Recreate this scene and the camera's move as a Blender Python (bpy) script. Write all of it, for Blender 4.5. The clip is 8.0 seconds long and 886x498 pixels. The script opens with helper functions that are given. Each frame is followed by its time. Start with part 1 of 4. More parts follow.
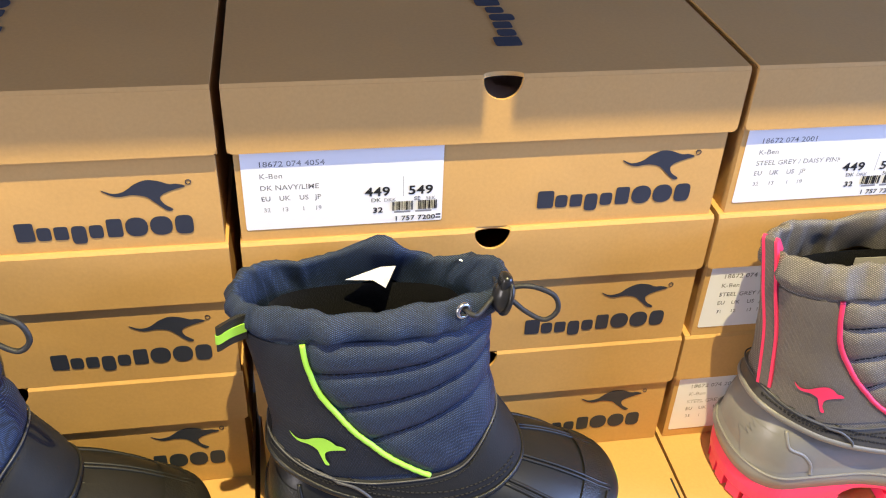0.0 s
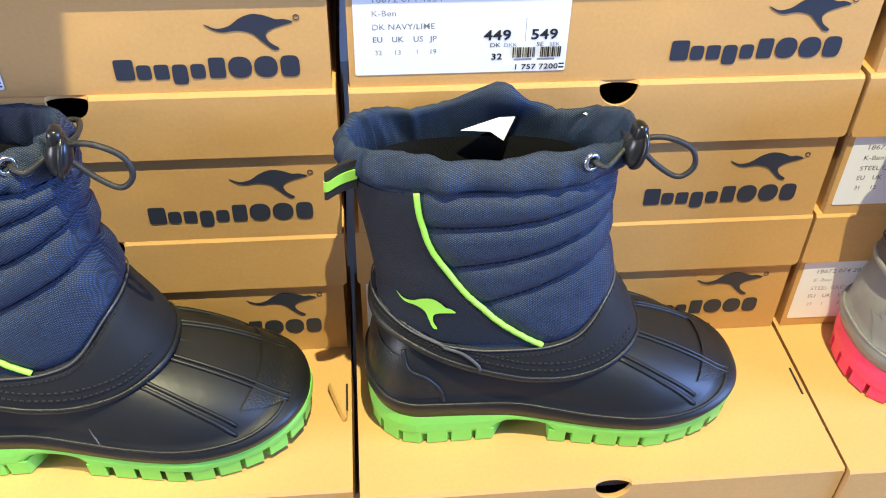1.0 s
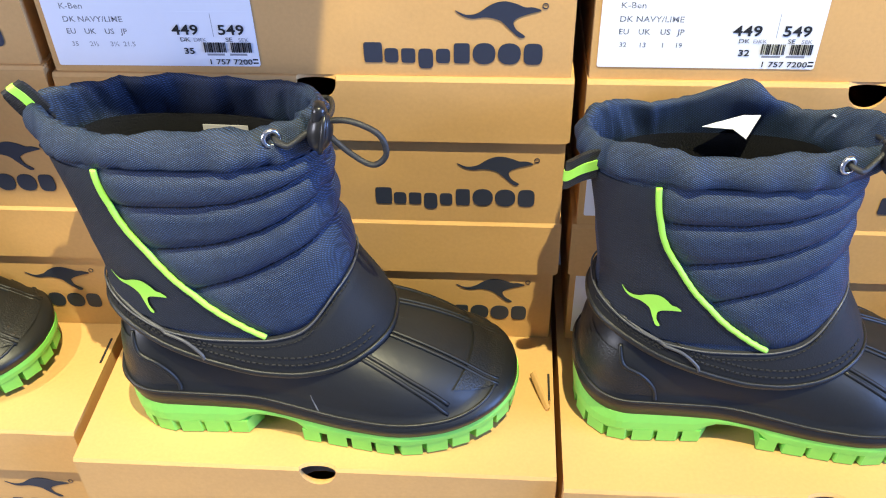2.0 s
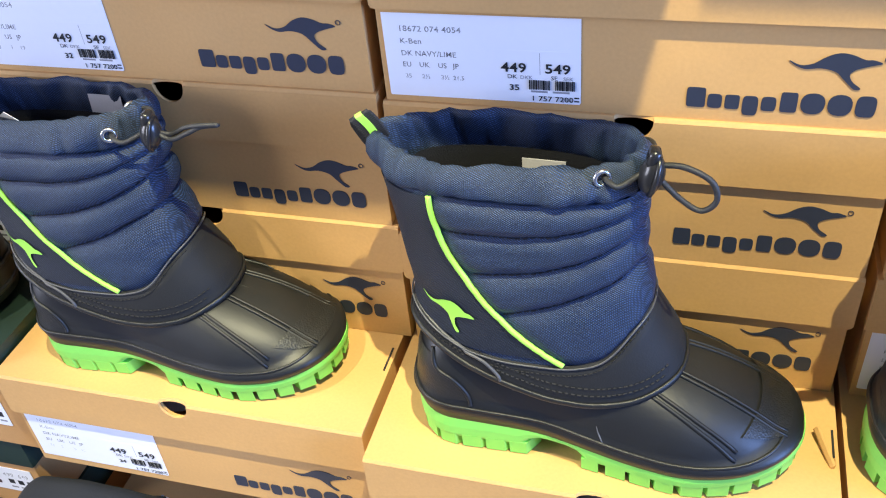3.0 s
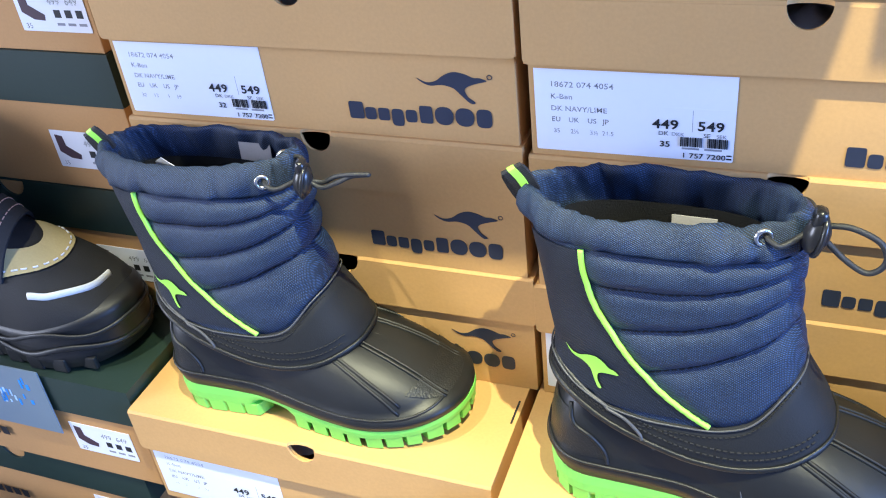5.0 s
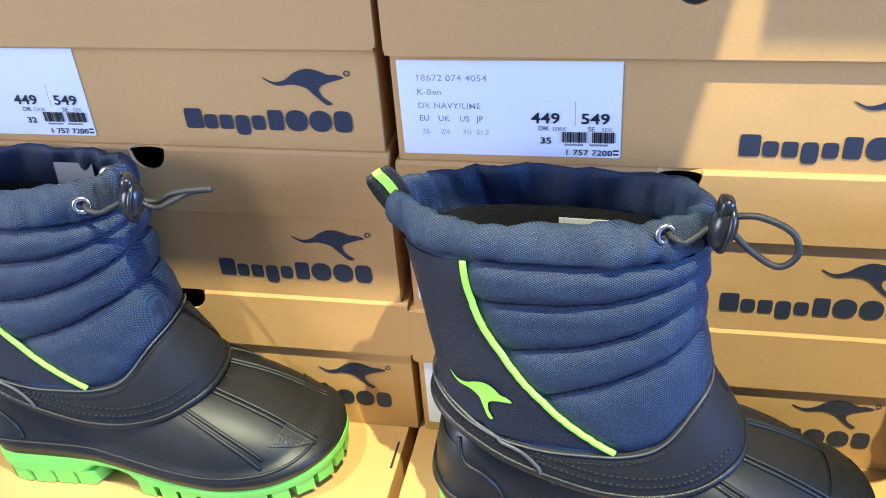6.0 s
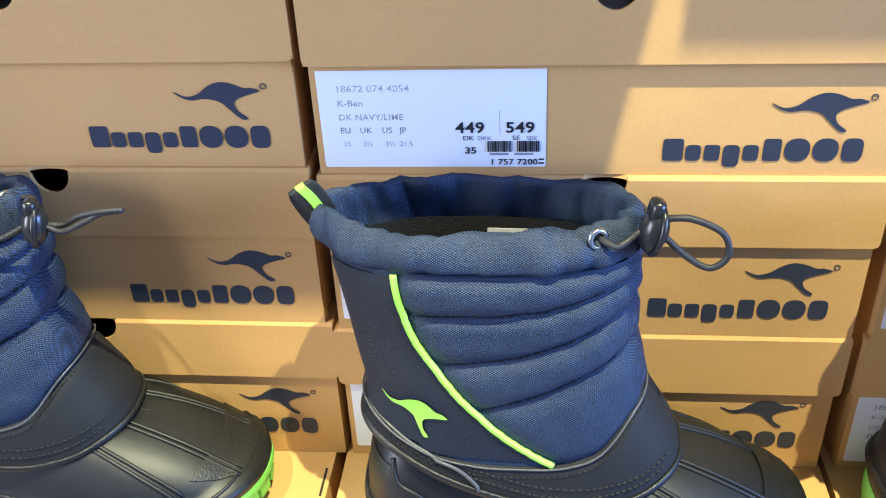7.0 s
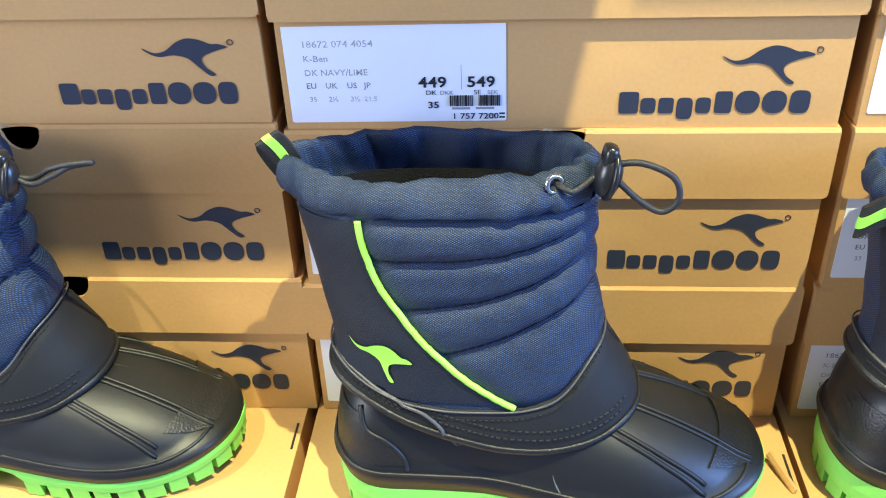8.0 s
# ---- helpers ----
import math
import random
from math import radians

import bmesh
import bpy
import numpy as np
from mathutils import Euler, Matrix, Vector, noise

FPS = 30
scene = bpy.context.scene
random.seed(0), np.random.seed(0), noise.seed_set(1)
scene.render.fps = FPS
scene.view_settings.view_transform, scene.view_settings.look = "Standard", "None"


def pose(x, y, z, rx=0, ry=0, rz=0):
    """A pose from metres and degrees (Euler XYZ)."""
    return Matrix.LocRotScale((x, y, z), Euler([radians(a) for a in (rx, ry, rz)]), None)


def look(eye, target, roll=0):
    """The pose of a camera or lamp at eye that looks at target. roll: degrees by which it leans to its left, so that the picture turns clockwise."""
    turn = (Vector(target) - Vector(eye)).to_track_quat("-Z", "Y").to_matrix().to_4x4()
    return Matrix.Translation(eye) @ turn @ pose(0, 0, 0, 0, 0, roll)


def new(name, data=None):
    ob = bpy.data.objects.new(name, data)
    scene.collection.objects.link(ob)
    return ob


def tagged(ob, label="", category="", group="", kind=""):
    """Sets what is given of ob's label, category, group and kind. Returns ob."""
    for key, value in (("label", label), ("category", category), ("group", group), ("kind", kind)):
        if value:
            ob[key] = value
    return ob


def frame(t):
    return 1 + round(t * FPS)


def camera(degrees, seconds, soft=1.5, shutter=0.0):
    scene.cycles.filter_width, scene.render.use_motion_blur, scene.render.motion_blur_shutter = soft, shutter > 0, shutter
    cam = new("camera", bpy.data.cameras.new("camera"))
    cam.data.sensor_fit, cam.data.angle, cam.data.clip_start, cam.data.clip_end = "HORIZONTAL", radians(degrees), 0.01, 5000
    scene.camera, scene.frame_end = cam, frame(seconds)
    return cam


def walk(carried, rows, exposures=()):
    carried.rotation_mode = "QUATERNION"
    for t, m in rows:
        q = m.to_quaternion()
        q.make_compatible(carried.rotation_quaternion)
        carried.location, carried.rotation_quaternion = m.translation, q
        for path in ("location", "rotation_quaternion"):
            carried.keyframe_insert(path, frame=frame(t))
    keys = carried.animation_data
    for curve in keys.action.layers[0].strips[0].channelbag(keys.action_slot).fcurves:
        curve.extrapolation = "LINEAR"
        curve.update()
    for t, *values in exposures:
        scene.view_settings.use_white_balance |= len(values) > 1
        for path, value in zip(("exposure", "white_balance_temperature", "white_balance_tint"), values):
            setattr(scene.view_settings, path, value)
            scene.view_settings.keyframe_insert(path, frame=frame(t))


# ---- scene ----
cam = camera(51.4, 8.0, soft=1.1)
PATH = [
    (0, (-0.105, 0.02, 1.177), (0.19, 1.626, 0.021), 2.5),
    (0.5, (-0.112, 0.028, 1.145), (0.122, 1.578, -0.097), 2.0),
    (1, (-0.134, 0.03, 1.12), (0.02, 1.554, -0.166), 1.3),
    (1.2, (-0.147, 0.03, 1.116), (-0.035, 1.551, -0.177), 0.9),
    (2.3, (-0.211, 0.024, 1.123), (-0.441, 1.537, -0.166), -2.6),
    (2.5, (-0.228, 0.022, 1.128), (-0.534, 1.527, -0.155), -3.4),
    (3, (-0.262, 0.011, 1.141), (-0.764, 1.489, -0.109), -5.9),
    (3.5, (-0.275, 0.009, 1.149), (-0.929, 1.451, -0.072), -7.7),
    (4, (-0.281, 0.005, 1.15), (-1.034, 1.425, -0.04), -8.8),
    (4.2, (-0.292, -0.004, 1.151), (-1.052, 1.421, -0.028), -8.8),
    (5.3, (-0.302, -0.003, 1.138), (-0.902, 1.533, 0.007), -6.5),
    (5.5, (-0.304, 0.006, 1.128), (-0.85, 1.569, 0.005), -6.0),
    (6, (-0.324, 0.043, 1.095), (-0.711, 1.671, 0.0), -4.4),
    (6.5, (-0.336, 0.057, 1.088), (-0.596, 1.728, 0.02), -3.3),
    (7, (-0.337, 0.049, 1.084), (-0.524, 1.734, 0.023), -2.7),
    (7.5, (-0.337, 0.041, 1.084), (-0.487, 1.728, 0.02), -2.4),
    (8, (-0.328, 0.026, 1.074), (-0.468, 1.703, -0.007), -2.3),
]
walk(cam, [(t, look(eye, target, roll)) for t, eye, target, roll in PATH],
     [(0, 0.06, 7700, 15), (0.5, 0.06, 6800, 12), (1, 0.10, 6500, 12), (2.5, 0.18, 6350, 14), (4, 0.33, 6050, 13), (5.5, 0.36, 5800, 11), (7, 0.40, 6000, 9), (8, 0.33, 6150, 8)])

# ---- light ----
world = bpy.data.worlds.new("world")
scene.world = world
world.use_nodes = True
world.node_tree.nodes["Background"].inputs[0].default_value = (0.55, 0.65, 0.9, 1)
world.node_tree.nodes["Background"].inputs[1].default_value = 0.05


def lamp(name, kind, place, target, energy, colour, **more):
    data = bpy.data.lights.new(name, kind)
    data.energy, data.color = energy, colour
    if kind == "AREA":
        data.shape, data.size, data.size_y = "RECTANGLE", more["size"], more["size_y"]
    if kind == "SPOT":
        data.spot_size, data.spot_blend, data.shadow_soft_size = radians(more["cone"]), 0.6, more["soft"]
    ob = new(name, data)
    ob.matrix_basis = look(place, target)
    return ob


# two ceiling spots over the shelf, and two added fill lamps, with no window built, at the aisle's ends
lamp("ceiling_spot", "SPOT", (0.02, -0.12, 2.6), (-0.06, 0.45, 0.7), 265, (1.0, 0.94, 0.54), cone=46, soft=0.010)
lamp("ceiling_spot", "SPOT", (-1.05, -0.12, 2.6), (-0.58, 0.43, 0.65), 100, (1.0, 0.94, 0.66), cone=21, soft=0.010)
lamp("fill_left", "AREA", (-2.95, -0.75, 1.4), (-0.4, 0.45, 0.9), 92, (0.88, 0.90, 1.0), size=1.5, size_y=1.3)
lamp("cool_fill_right", "AREA", (2.9, -0.5, 1.4), (-0.3, 0.4, 0.75), 185, (0.26, 0.45, 1.0), size=1.4, size_y=1.4)


# ---- materials ----
def shader(name, colour, rough=0.6, metal=0.0, grain=0.0, scale=300.0, bump=0.0, stain=0.0, spec=0.5, sheen=0.0, coat=0.0, warp=0.0):
    """A surface with fine grain, broad stains and a fine relief."""
    m = bpy.data.materials.new(name)
    m.use_nodes = True
    n, l = m.node_tree.nodes, m.node_tree.links
    b = n["Principled BSDF"]
    b.inputs["Base Color"].default_value = (*colour, 1)
    b.inputs["Roughness"].default_value, b.inputs["Metallic"].default_value = rough, metal
    b.inputs["Specular IOR Level"].default_value = spec
    b.inputs["Sheen Weight"].default_value, b.inputs["Coat Weight"].default_value = sheen, coat
    at = n.new("ShaderNodeTexCoord")
    fine = n.new("ShaderNodeTexNoise")
    fine.inputs["Scale"].default_value, fine.inputs["Detail"].default_value = scale, 4
    broad = n.new("ShaderNodeTexNoise")
    broad.inputs["Scale"].default_value, broad.inputs["Detail"].default_value = 9, 3
    l.new(at.outputs["Object"], fine.inputs["Vector"]), l.new(at.outputs["Object"], broad.inputs["Vector"])
    if grain or stain:
        add = n.new("ShaderNodeMath")
        add.operation = "MULTIPLY_ADD"
        l.new(fine.outputs["Fac"], add.inputs[0])
        add.inputs[1].default_value = grain
        far = n.new("ShaderNodeMath")
        far.operation = "MULTIPLY_ADD"
        l.new(broad.outputs["Fac"], far.inputs[0])
        far.inputs[1].default_value, far.inputs[2].default_value = stain, 1 - grain / 2 - stain / 2
        l.new(far.outputs[0], add.inputs[2])
        mix = n.new("ShaderNodeMix")
        mix.data_type, mix.blend_type = "RGBA", "MULTIPLY"
        mix.inputs["Factor"].default_value = 1
        mix.inputs["A"].default_value = (*colour, 1)
        l.new(add.outputs[0], mix.inputs["B"])
        l.new(mix.outputs["Result"], b.inputs["Base Color"])
        rr = n.new("ShaderNodeMapRange")
        rr.inputs["To Min"].default_value, rr.inputs["To Max"].default_value = max(rough - 0.08, 0.02), min(rough + 0.08, 1)
        l.new(broad.outputs["Fac"], rr.inputs["Value"]), l.new(rr.outputs[0], b.inputs["Roughness"])
    if bump:
        bp = n.new("ShaderNodeBump")
        bp.inputs["Strength"].default_value, bp.inputs["Distance"].default_value = bump, 0.0006
        l.new(fine.outputs["Fac"], bp.inputs["Height"]), l.new(bp.outputs[0], b.inputs["Normal"])
        if warp:
            wide = n.new("ShaderNodeBump")
            wide.inputs["Strength"].default_value, wide.inputs["Distance"].default_value = warp, 0.006
            l.new(broad.outputs["Fac"], wide.inputs["Height"]), l.new(wide.outputs[0], bp.inputs["Normal"])
    return m


def woven(name, dark, light, pitch=0.0011, rough=0.62):
    """Twill cloth: two crossing sets of threads with a relief and light flecks."""
    m = bpy.data.materials.new(name)
    m.use_nodes = True
    n, l = m.node_tree.nodes, m.node_tree.links
    b = n["Principled BSDF"]
    b.inputs["Roughness"].default_value = rough
    b.inputs["Sheen Weight"].default_value, b.inputs["Sheen Roughness"].default_value = 0.0, 0.4
    at = n.new("ShaderNodeTexCoord")
    bands = []
    for turn, k in ((1.05, 1.0), (-1.0, 1.0)):
        mp = n.new("ShaderNodeMapping")
        mp.inputs["Rotation"].default_value = (0.35, turn, 0.2)
        l.new(at.outputs["Object"], mp.inputs["Vector"])
        w = n.new("ShaderNodeTexWave")
        w.inputs["Scale"].default_value, w.inputs["Distortion"].default_value = 0.314 / pitch * k, 0.6
        w.inputs["Detail"].default_value, w.inputs["Detail Scale"].default_value = 1.5, 2.0
        l.new(mp.outputs[0], w.inputs["Vector"])
        bands.append(w)
    mul = n.new("ShaderNodeMath")
    mul.operation = "MULTIPLY"
    l.new(bands[0].outputs["Fac"], mul.inputs[0]), l.new(bands[1].outputs["Fac"], mul.inputs[1])
    fleck = n.new("ShaderNodeTexNoise")
    fleck.inputs["Scale"].default_value, fleck.inputs["Detail"].default_value = 800, 2
    l.new(at.outputs["Object"], fleck.inputs["Vector"])
    both = n.new("ShaderNodeMath")
    both.operation = "MULTIPLY"
    l.new(mul.outputs[0], both.inputs[0]), l.new(fleck.outputs["Fac"], both.inputs[1])
    ramp = n.new("ShaderNodeValToRGB")
    ramp.color_ramp.elements[0].color, ramp.color_ramp.elements[1].color = (*dark, 1), (*light, 1)
    ramp.color_ramp.elements[0].position, ramp.color_ramp.elements[1].position = 0.06, 0.50
    l.new(both.outputs[0], ramp.inputs[0]), l.new(ramp.outputs[0], b.inputs["Base Color"])
    bp = n.new("ShaderNodeBump")
    bp.inputs["Strength"].default_value, bp.inputs["Distance"].default_value = 0.5, 0.0005
    l.new(mul.outputs[0], bp.inputs["Height"]), l.new(bp.outputs[0], b.inputs["Normal"])
    return m


CARD = shader("kraft_card", (0.58, 0.335, 0.125), 0.68, grain=0.16, scale=420, bump=0.12, stain=0.16, spec=0.3, warp=0.5)
CARD_N = shader("brown_card", (0.50, 0.27, 0.10), 0.7, grain=0.14, scale=420, bump=0.12, stain=0.12, spec=0.3)
GREEN = shader("dark_green_card", (0.014, 0.031, 0.023), 0.5, grain=0.2, scale=350, bump=0.1, stain=0.15)
INK = shader("navy_print", (0.022, 0.028, 0.05), 0.6, grain=0.2, scale=500)
BLACKINK = shader("black_print", (0.012, 0.012, 0.014), 0.6)
GREYINK = shader("grey_print", (0.25, 0.25, 0.28), 0.6)
PAPER = shader("white_label_paper", (0.80, 0.81, 0.86), 0.45, grain=0.03, scale=200, stain=0.03)
LABELCLOTH = shader("woven_label_cloth", (0.42, 0.40, 0.40), 0.8, grain=0.2, scale=900, bump=0.3)
TISSUE = shader("tissue_paper", (0.75, 0.76, 0.78), 0.8, grain=0.1, scale=90, bump=0.6)
NAVY = woven("navy_twill", (0.003, 0.008, 0.021), (0.042, 0.092, 0.220), 0.00092)
NAVYPLAIN = woven("navy_plain_cloth", (0.0015, 0.004, 0.011), (0.012, 0.024, 0.058), 0.0009)
GREYCLOTH = woven("steel_grey_twill", (0.10, 0.092, 0.088), (0.34, 0.31, 0.29))
GREYPLAIN = woven("steel_grey_cloth", (0.10, 0.088, 0.082), (0.24, 0.21, 0.20), 0.0008)
RUBBER = shader("black_rubber", (0.007, 0.0077, 0.009), 0.47, grain=0.25, scale=260, bump=0.2, stain=0.35, spec=0.55)
RUBBERROUGH = shader("grained_black_rubber", (0.008, 0.0088, 0.010), 0.45, grain=0.3, scale=700, bump=0.6, spec=0.55)
COLLAR = shader("black_synthetic_leather", (0.010, 0.0105, 0.012), 0.72, grain=0.3, scale=900, bump=0.3, spec=0.35)
GREYRUBBER = shader("grey_rubber", (0.20, 0.195, 0.19), 0.35, grain=0.1, scale=260, bump=0.05, stain=0.1)
GREYCOLLAR = shader("dark_grey_synthetic", (0.06, 0.056, 0.053), 0.5, grain=0.3, scale=900, bump=0.3)
LIME = shader("lime_rubber", (0.20, 0.62, 0.10), 0.5, grain=0.1, scale=200, bump=0.1, stain=0.1)
LIMECORD = shader("lime_piping", (0.36, 0.78, 0.09), 0.5, grain=0.1, scale=900)
PINK = shader("pink_rubber", (0.90, 0.045, 0.14), 0.45, grain=0.08, scale=200, bump=0.1)
THREAD = shader("black_thread", (0.006, 0.006, 0.008), 0.8)
EDGING = shader("dark_grey_edging", (0.07, 0.07, 0.075), 0.45, grain=0.2, scale=900)
PLASTIC = shader("black_plastic", (0.014, 0.014, 0.016), 0.28, stain=0.2)
CORD = shader("black_cord", (0.022, 0.022, 0.024), 0.5, grain=0.4, scale=1500, bump=0.6)
STEEL = shader("nickel_eyelet", (0.62, 0.62, 0.63), 0.25, metal=1.0)
LINING = shader("dark_fleece_lining", (0.003, 0.003, 0.004), 0.95, grain=0.5, scale=900, bump=1.0)
WEBBING = woven("black_webbing", (0.008, 0.008, 0.01), (0.03, 0.03, 0.034), 0.0009)
BEIGE = shader("beige_nubuck", (0.42, 0.34, 0.16), 0.8, grain=0.2, scale=500, bump=0.3)
SOFTBLACK = shader("black_nubuck", (0.009, 0.009, 0.010), 0.78, grain=0.3, scale=600, bump=0.4, stain=0.2)
SILVER = shader("reflective_strip", (0.62, 0.64, 0.66), 0.35)
SLATE = shader("dark_slate_cloth", (0.009, 0.011, 0.017), 0.85, grain=0.3, scale=500, bump=0.4)
POSTER = shader("grey_blue_card", (0.16, 0.21, 0.25), 0.45, stain=0.1)
POSTERBLUE = shader("bright_blue_print", (0.03, 0.28, 0.75), 0.5)
POSTERLIGHT = shader("pale_blue_print", (0.45, 0.62, 0.78), 0.5)
POSTERYELLOW = shader("yellow_print", (0.65, 0.6, 0.2), 0.5)
PINKTHREAD = shader("pale_pink_thread", (0.45, 0.30, 0.27), 0.7)
SCUFF = shader("pale_scuff", (0.09, 0.09, 0.095), 0.7)
PHOTO = shader("dark_printed_picture", (0.06, 0.03, 0.04), 0.5)
WALLPAINT = shader("white_wall_paint", (0.46, 0.45, 0.44), 0.8, grain=0.04, scale=60, stain=0.05, bump=0.1)
BOARD = shader("grey_shelf_board", (0.30, 0.28, 0.26), 0.5, grain=0.1, scale=120, stain=0.1)
FLOORING = shader("grey_floor", (0.26, 0.25, 0.24), 0.45, grain=0.15, scale=40, stain=0.2)
GLOW = bpy.data.materials.new("lamp_diffuser")
GLOW.use_nodes = True
GLOW.node_tree.nodes["Principled BSDF"].inputs["Emission Color"].default_value = (0.85, 0.92, 1, 1)
GLOW.node_tree.nodes["Principled BSDF"].inputs["Emission Strength"].default_value = 3.0


# ---- building tools ----
def thing(name, m, label, category, group="", kind=""):
    ob = new(name)
    ob.empty_display_size = 0.02
    ob.matrix_basis = m
    return tagged(ob, label, category, group, kind)


def finish(name, bm, material, smooth=True):
    bmesh.ops.recalc_face_normals(bm, faces=bm.faces)
    me = bpy.data.meshes.new(name)
    bm.to_mesh(me)
    bm.free()
    me.materials.append(material)
    if smooth:
        me.polygons.foreach_set("use_smooth", [True] * len(me.polygons))
    return me


def part(name, bm, material, parent, label="", smooth=False):
    me = bm if isinstance(bm, bpy.types.Mesh) else finish(name, bm, material, smooth)
    ob = new(name, me)
    ob.parent = parent
    if label:
        tagged(ob, label)
    return ob


def block(x0, x1, y0, y1, z0, z1, bevel=0.0, bm=None):
    bm = bm or bmesh.new()
    r = bmesh.ops.create_cube(bm, size=1)
    for v in r["verts"]:
        v.co = Vector(((x0 + x1) / 2 + v.co.x * (x1 - x0), (y0 + y1) / 2 + v.co.y * (y1 - y0), (z0 + z1) / 2 + v.co.z * (z1 - z0)))
    if bevel:
        es = list({e for v in r["verts"] for e in v.link_edges})
        bmesh.ops.bevel(bm, geom=es, offset=bevel, segments=2, affect="EDGES", profile=0.6)
    return bm


def plate(outline, place, thick, bm=None):
    """A flat plate: the outline in two coordinates, place(a, b, d) gives the point at depth d."""
    bm = bm or bmesh.new()
    front = [bm.verts.new(place(a, b, 0)) for a, b in outline]
    back = [bm.verts.new(place(a, b, thick)) for a, b in outline]
    f1, f2 = bm.faces.new(front), bm.faces.new(back[::-1])
    f1.normal_update(), f2.normal_update()
    n = len(outline)
    for i in range(n):
        j = (i + 1) % n
        bm.faces.new((front[j], front[i], back[i], back[j]))
    bmesh.ops.triangulate(bm, faces=[f1, f2])
    return bm


def smooth_line(pts, steps=8, closed=False):
    """A Catmull-Rom line through the points."""
    p = [Vector(a) for a in pts]
    n = len(p)
    out = []
    for i in range(n if closed else n - 1):
        if closed:
            a, b, c, d = p[(i - 1) % n], p[i], p[(i + 1) % n], p[(i + 2) % n]
        else:
            a, b, c, d = p[max(i - 1, 0)], p[i], p[i + 1], p[min(i + 2, n - 1)]
        for k in range(steps):
            t = k / steps
            out.append(0.5 * ((2 * b) + (c - a) * t + (2 * a - 5 * b + 4 * c - d) * t * t + (3 * b - a - 3 * c + d) * t ** 3))
    if not closed:
        out.append(p[-1])
    return out


def tube(line, radius, sides=8, closed=False, bm=None, flat=1.0):
    """A round cord along a line of points; radius may be a function of 0..1."""
    bm = bm or bmesh.new()
    n = len(line)
    rings = []
    up = Vector((0.13, 0.4, 0.9)).normalized()
    for i, p in enumerate(line):
        a, b = (line[(i - 1) % n], line[(i + 1) % n]) if closed else (line[max(i - 1, 0)], line[min(i + 1, n - 1)])
        t = (Vector(b) - Vector(a)).normalized()
        up = (up - t * up.dot(t))
        up = up.normalized() if up.length > 1e-5 else t.orthogonal().normalized()
        s = t.cross(up)
        r = radius(i / max(n - 1, 1)) if callable(radius) else radius
        rings.append([bm.verts.new(Vector(p) + r * (math.cos(q) * up + flat * math.sin(q) * s)) for q in (2 * math.pi * k / sides for k in range(sides))])
    for i in range(n if closed else n - 1):
        a, b = rings[i], rings[(i + 1) % n]
        for k in range(sides):
            bm.faces.new((a[k], a[(k + 1) % sides], b[(k + 1) % sides], b[k]))
    if not closed:
        bm.faces.new(rings[0][::-1]), bm.faces.new(rings[-1])
    return bm


def loft(rings, cap_start=False, cap_end=False, bm=None):
    """Closed rings of equal length, joined one after another."""
    bm = bm or bmesh.new()
    vs = [[bm.verts.new(p) for p in r] for r in rings]
    n = len(rings[0])
    for a, b in zip(vs, vs[1:]):
        for k in range(n):
            bm.faces.new((a[k], a[(k + 1) % n], b[(k + 1) % n], b[k]))
    if cap_start:
        bm.faces.new(vs[0][::-1])
    if cap_end:
        bm.faces.new(vs[-1])
    return bm


TEXT = {}


def lettering(words, material, bold=0.0):
    """Built-in letters one unit high, as a shared mesh."""
    key = (words, material.name, bold)
    if key not in TEXT:
        cu = bpy.data.curves.new("lettering", "FONT")
        cu.body, cu.size, cu.offset, cu.resolution_u = words, 1.0, bold, 3
        cu.space_character = 1 + 3 * bold
        ob = bpy.data.objects.new("lettering", cu)
        scene.collection.objects.link(ob)
        bpy.context.view_layer.update()
        me = bpy.data.meshes.new_from_object(ob.evaluated_get(bpy.context.evaluated_depsgraph_get()))
        bpy.data.objects.remove(ob)
        me.materials.clear()
        me.materials.append(material)
        TEXT[key] = me
    return TEXT[key]


def write(words, parent, x, z, height, material, bold=0.0, wide=1.0, name="lettering"):
    """Words on an upright sheet that looks to -y; x, z is the foot of the first letter."""
    ob = part(name, lettering(words, material, bold), material, parent)
    k = height / 0.69
    ob.matrix_basis = Matrix.Translation((x, -0.0004, z)) @ pose(0, 0, 0, 90) @ Matrix.Diagonal((k * wide, k, k, 1))
    return ob


# ---- room ----
def slab(name, x0, x1, y0, y1, z0, z1, material, label, category):
    ob = new(name, finish(name, block(x0, x1, y0, y1, z0, z1), material, False))
    return tagged(ob, label, category, kind="structure")


slab("floor", -3.2, 3.2, -3.2, 1.2, -0.1, 0, FLOORING, "grey shop floor", "floor")
slab("ceiling", -3.2, 3.2, -3.2, 1.2, 2.8, 2.9, WALLPAINT, "white shop ceiling", "ceiling")
slab("wall_north", -3.2, 3.2, 1.1, 1.2, 0, 2.8, WALLPAINT, "white wall behind the shelves", "wall")
slab("wall_south", -3.2, 3.2, -3.2, -3.1, 0, 2.8, WALLPAINT, "white wall across the aisle", "wall")
slab("wall_west", -3.2, -3.1, -3.1, 1.1, 0, 2.8, WALLPAINT, "white side wall", "wall")
slab("wall_east", 3.1, 3.2, -3.1, 1.1, 0, 2.8, WALLPAINT, "white side wall", "wall")

# ---- shelves ----
FACE, TOP = 0.487, 0.646          # front of the stacked boxes, top of the boxes that carry the boots
ROW = 0.1045


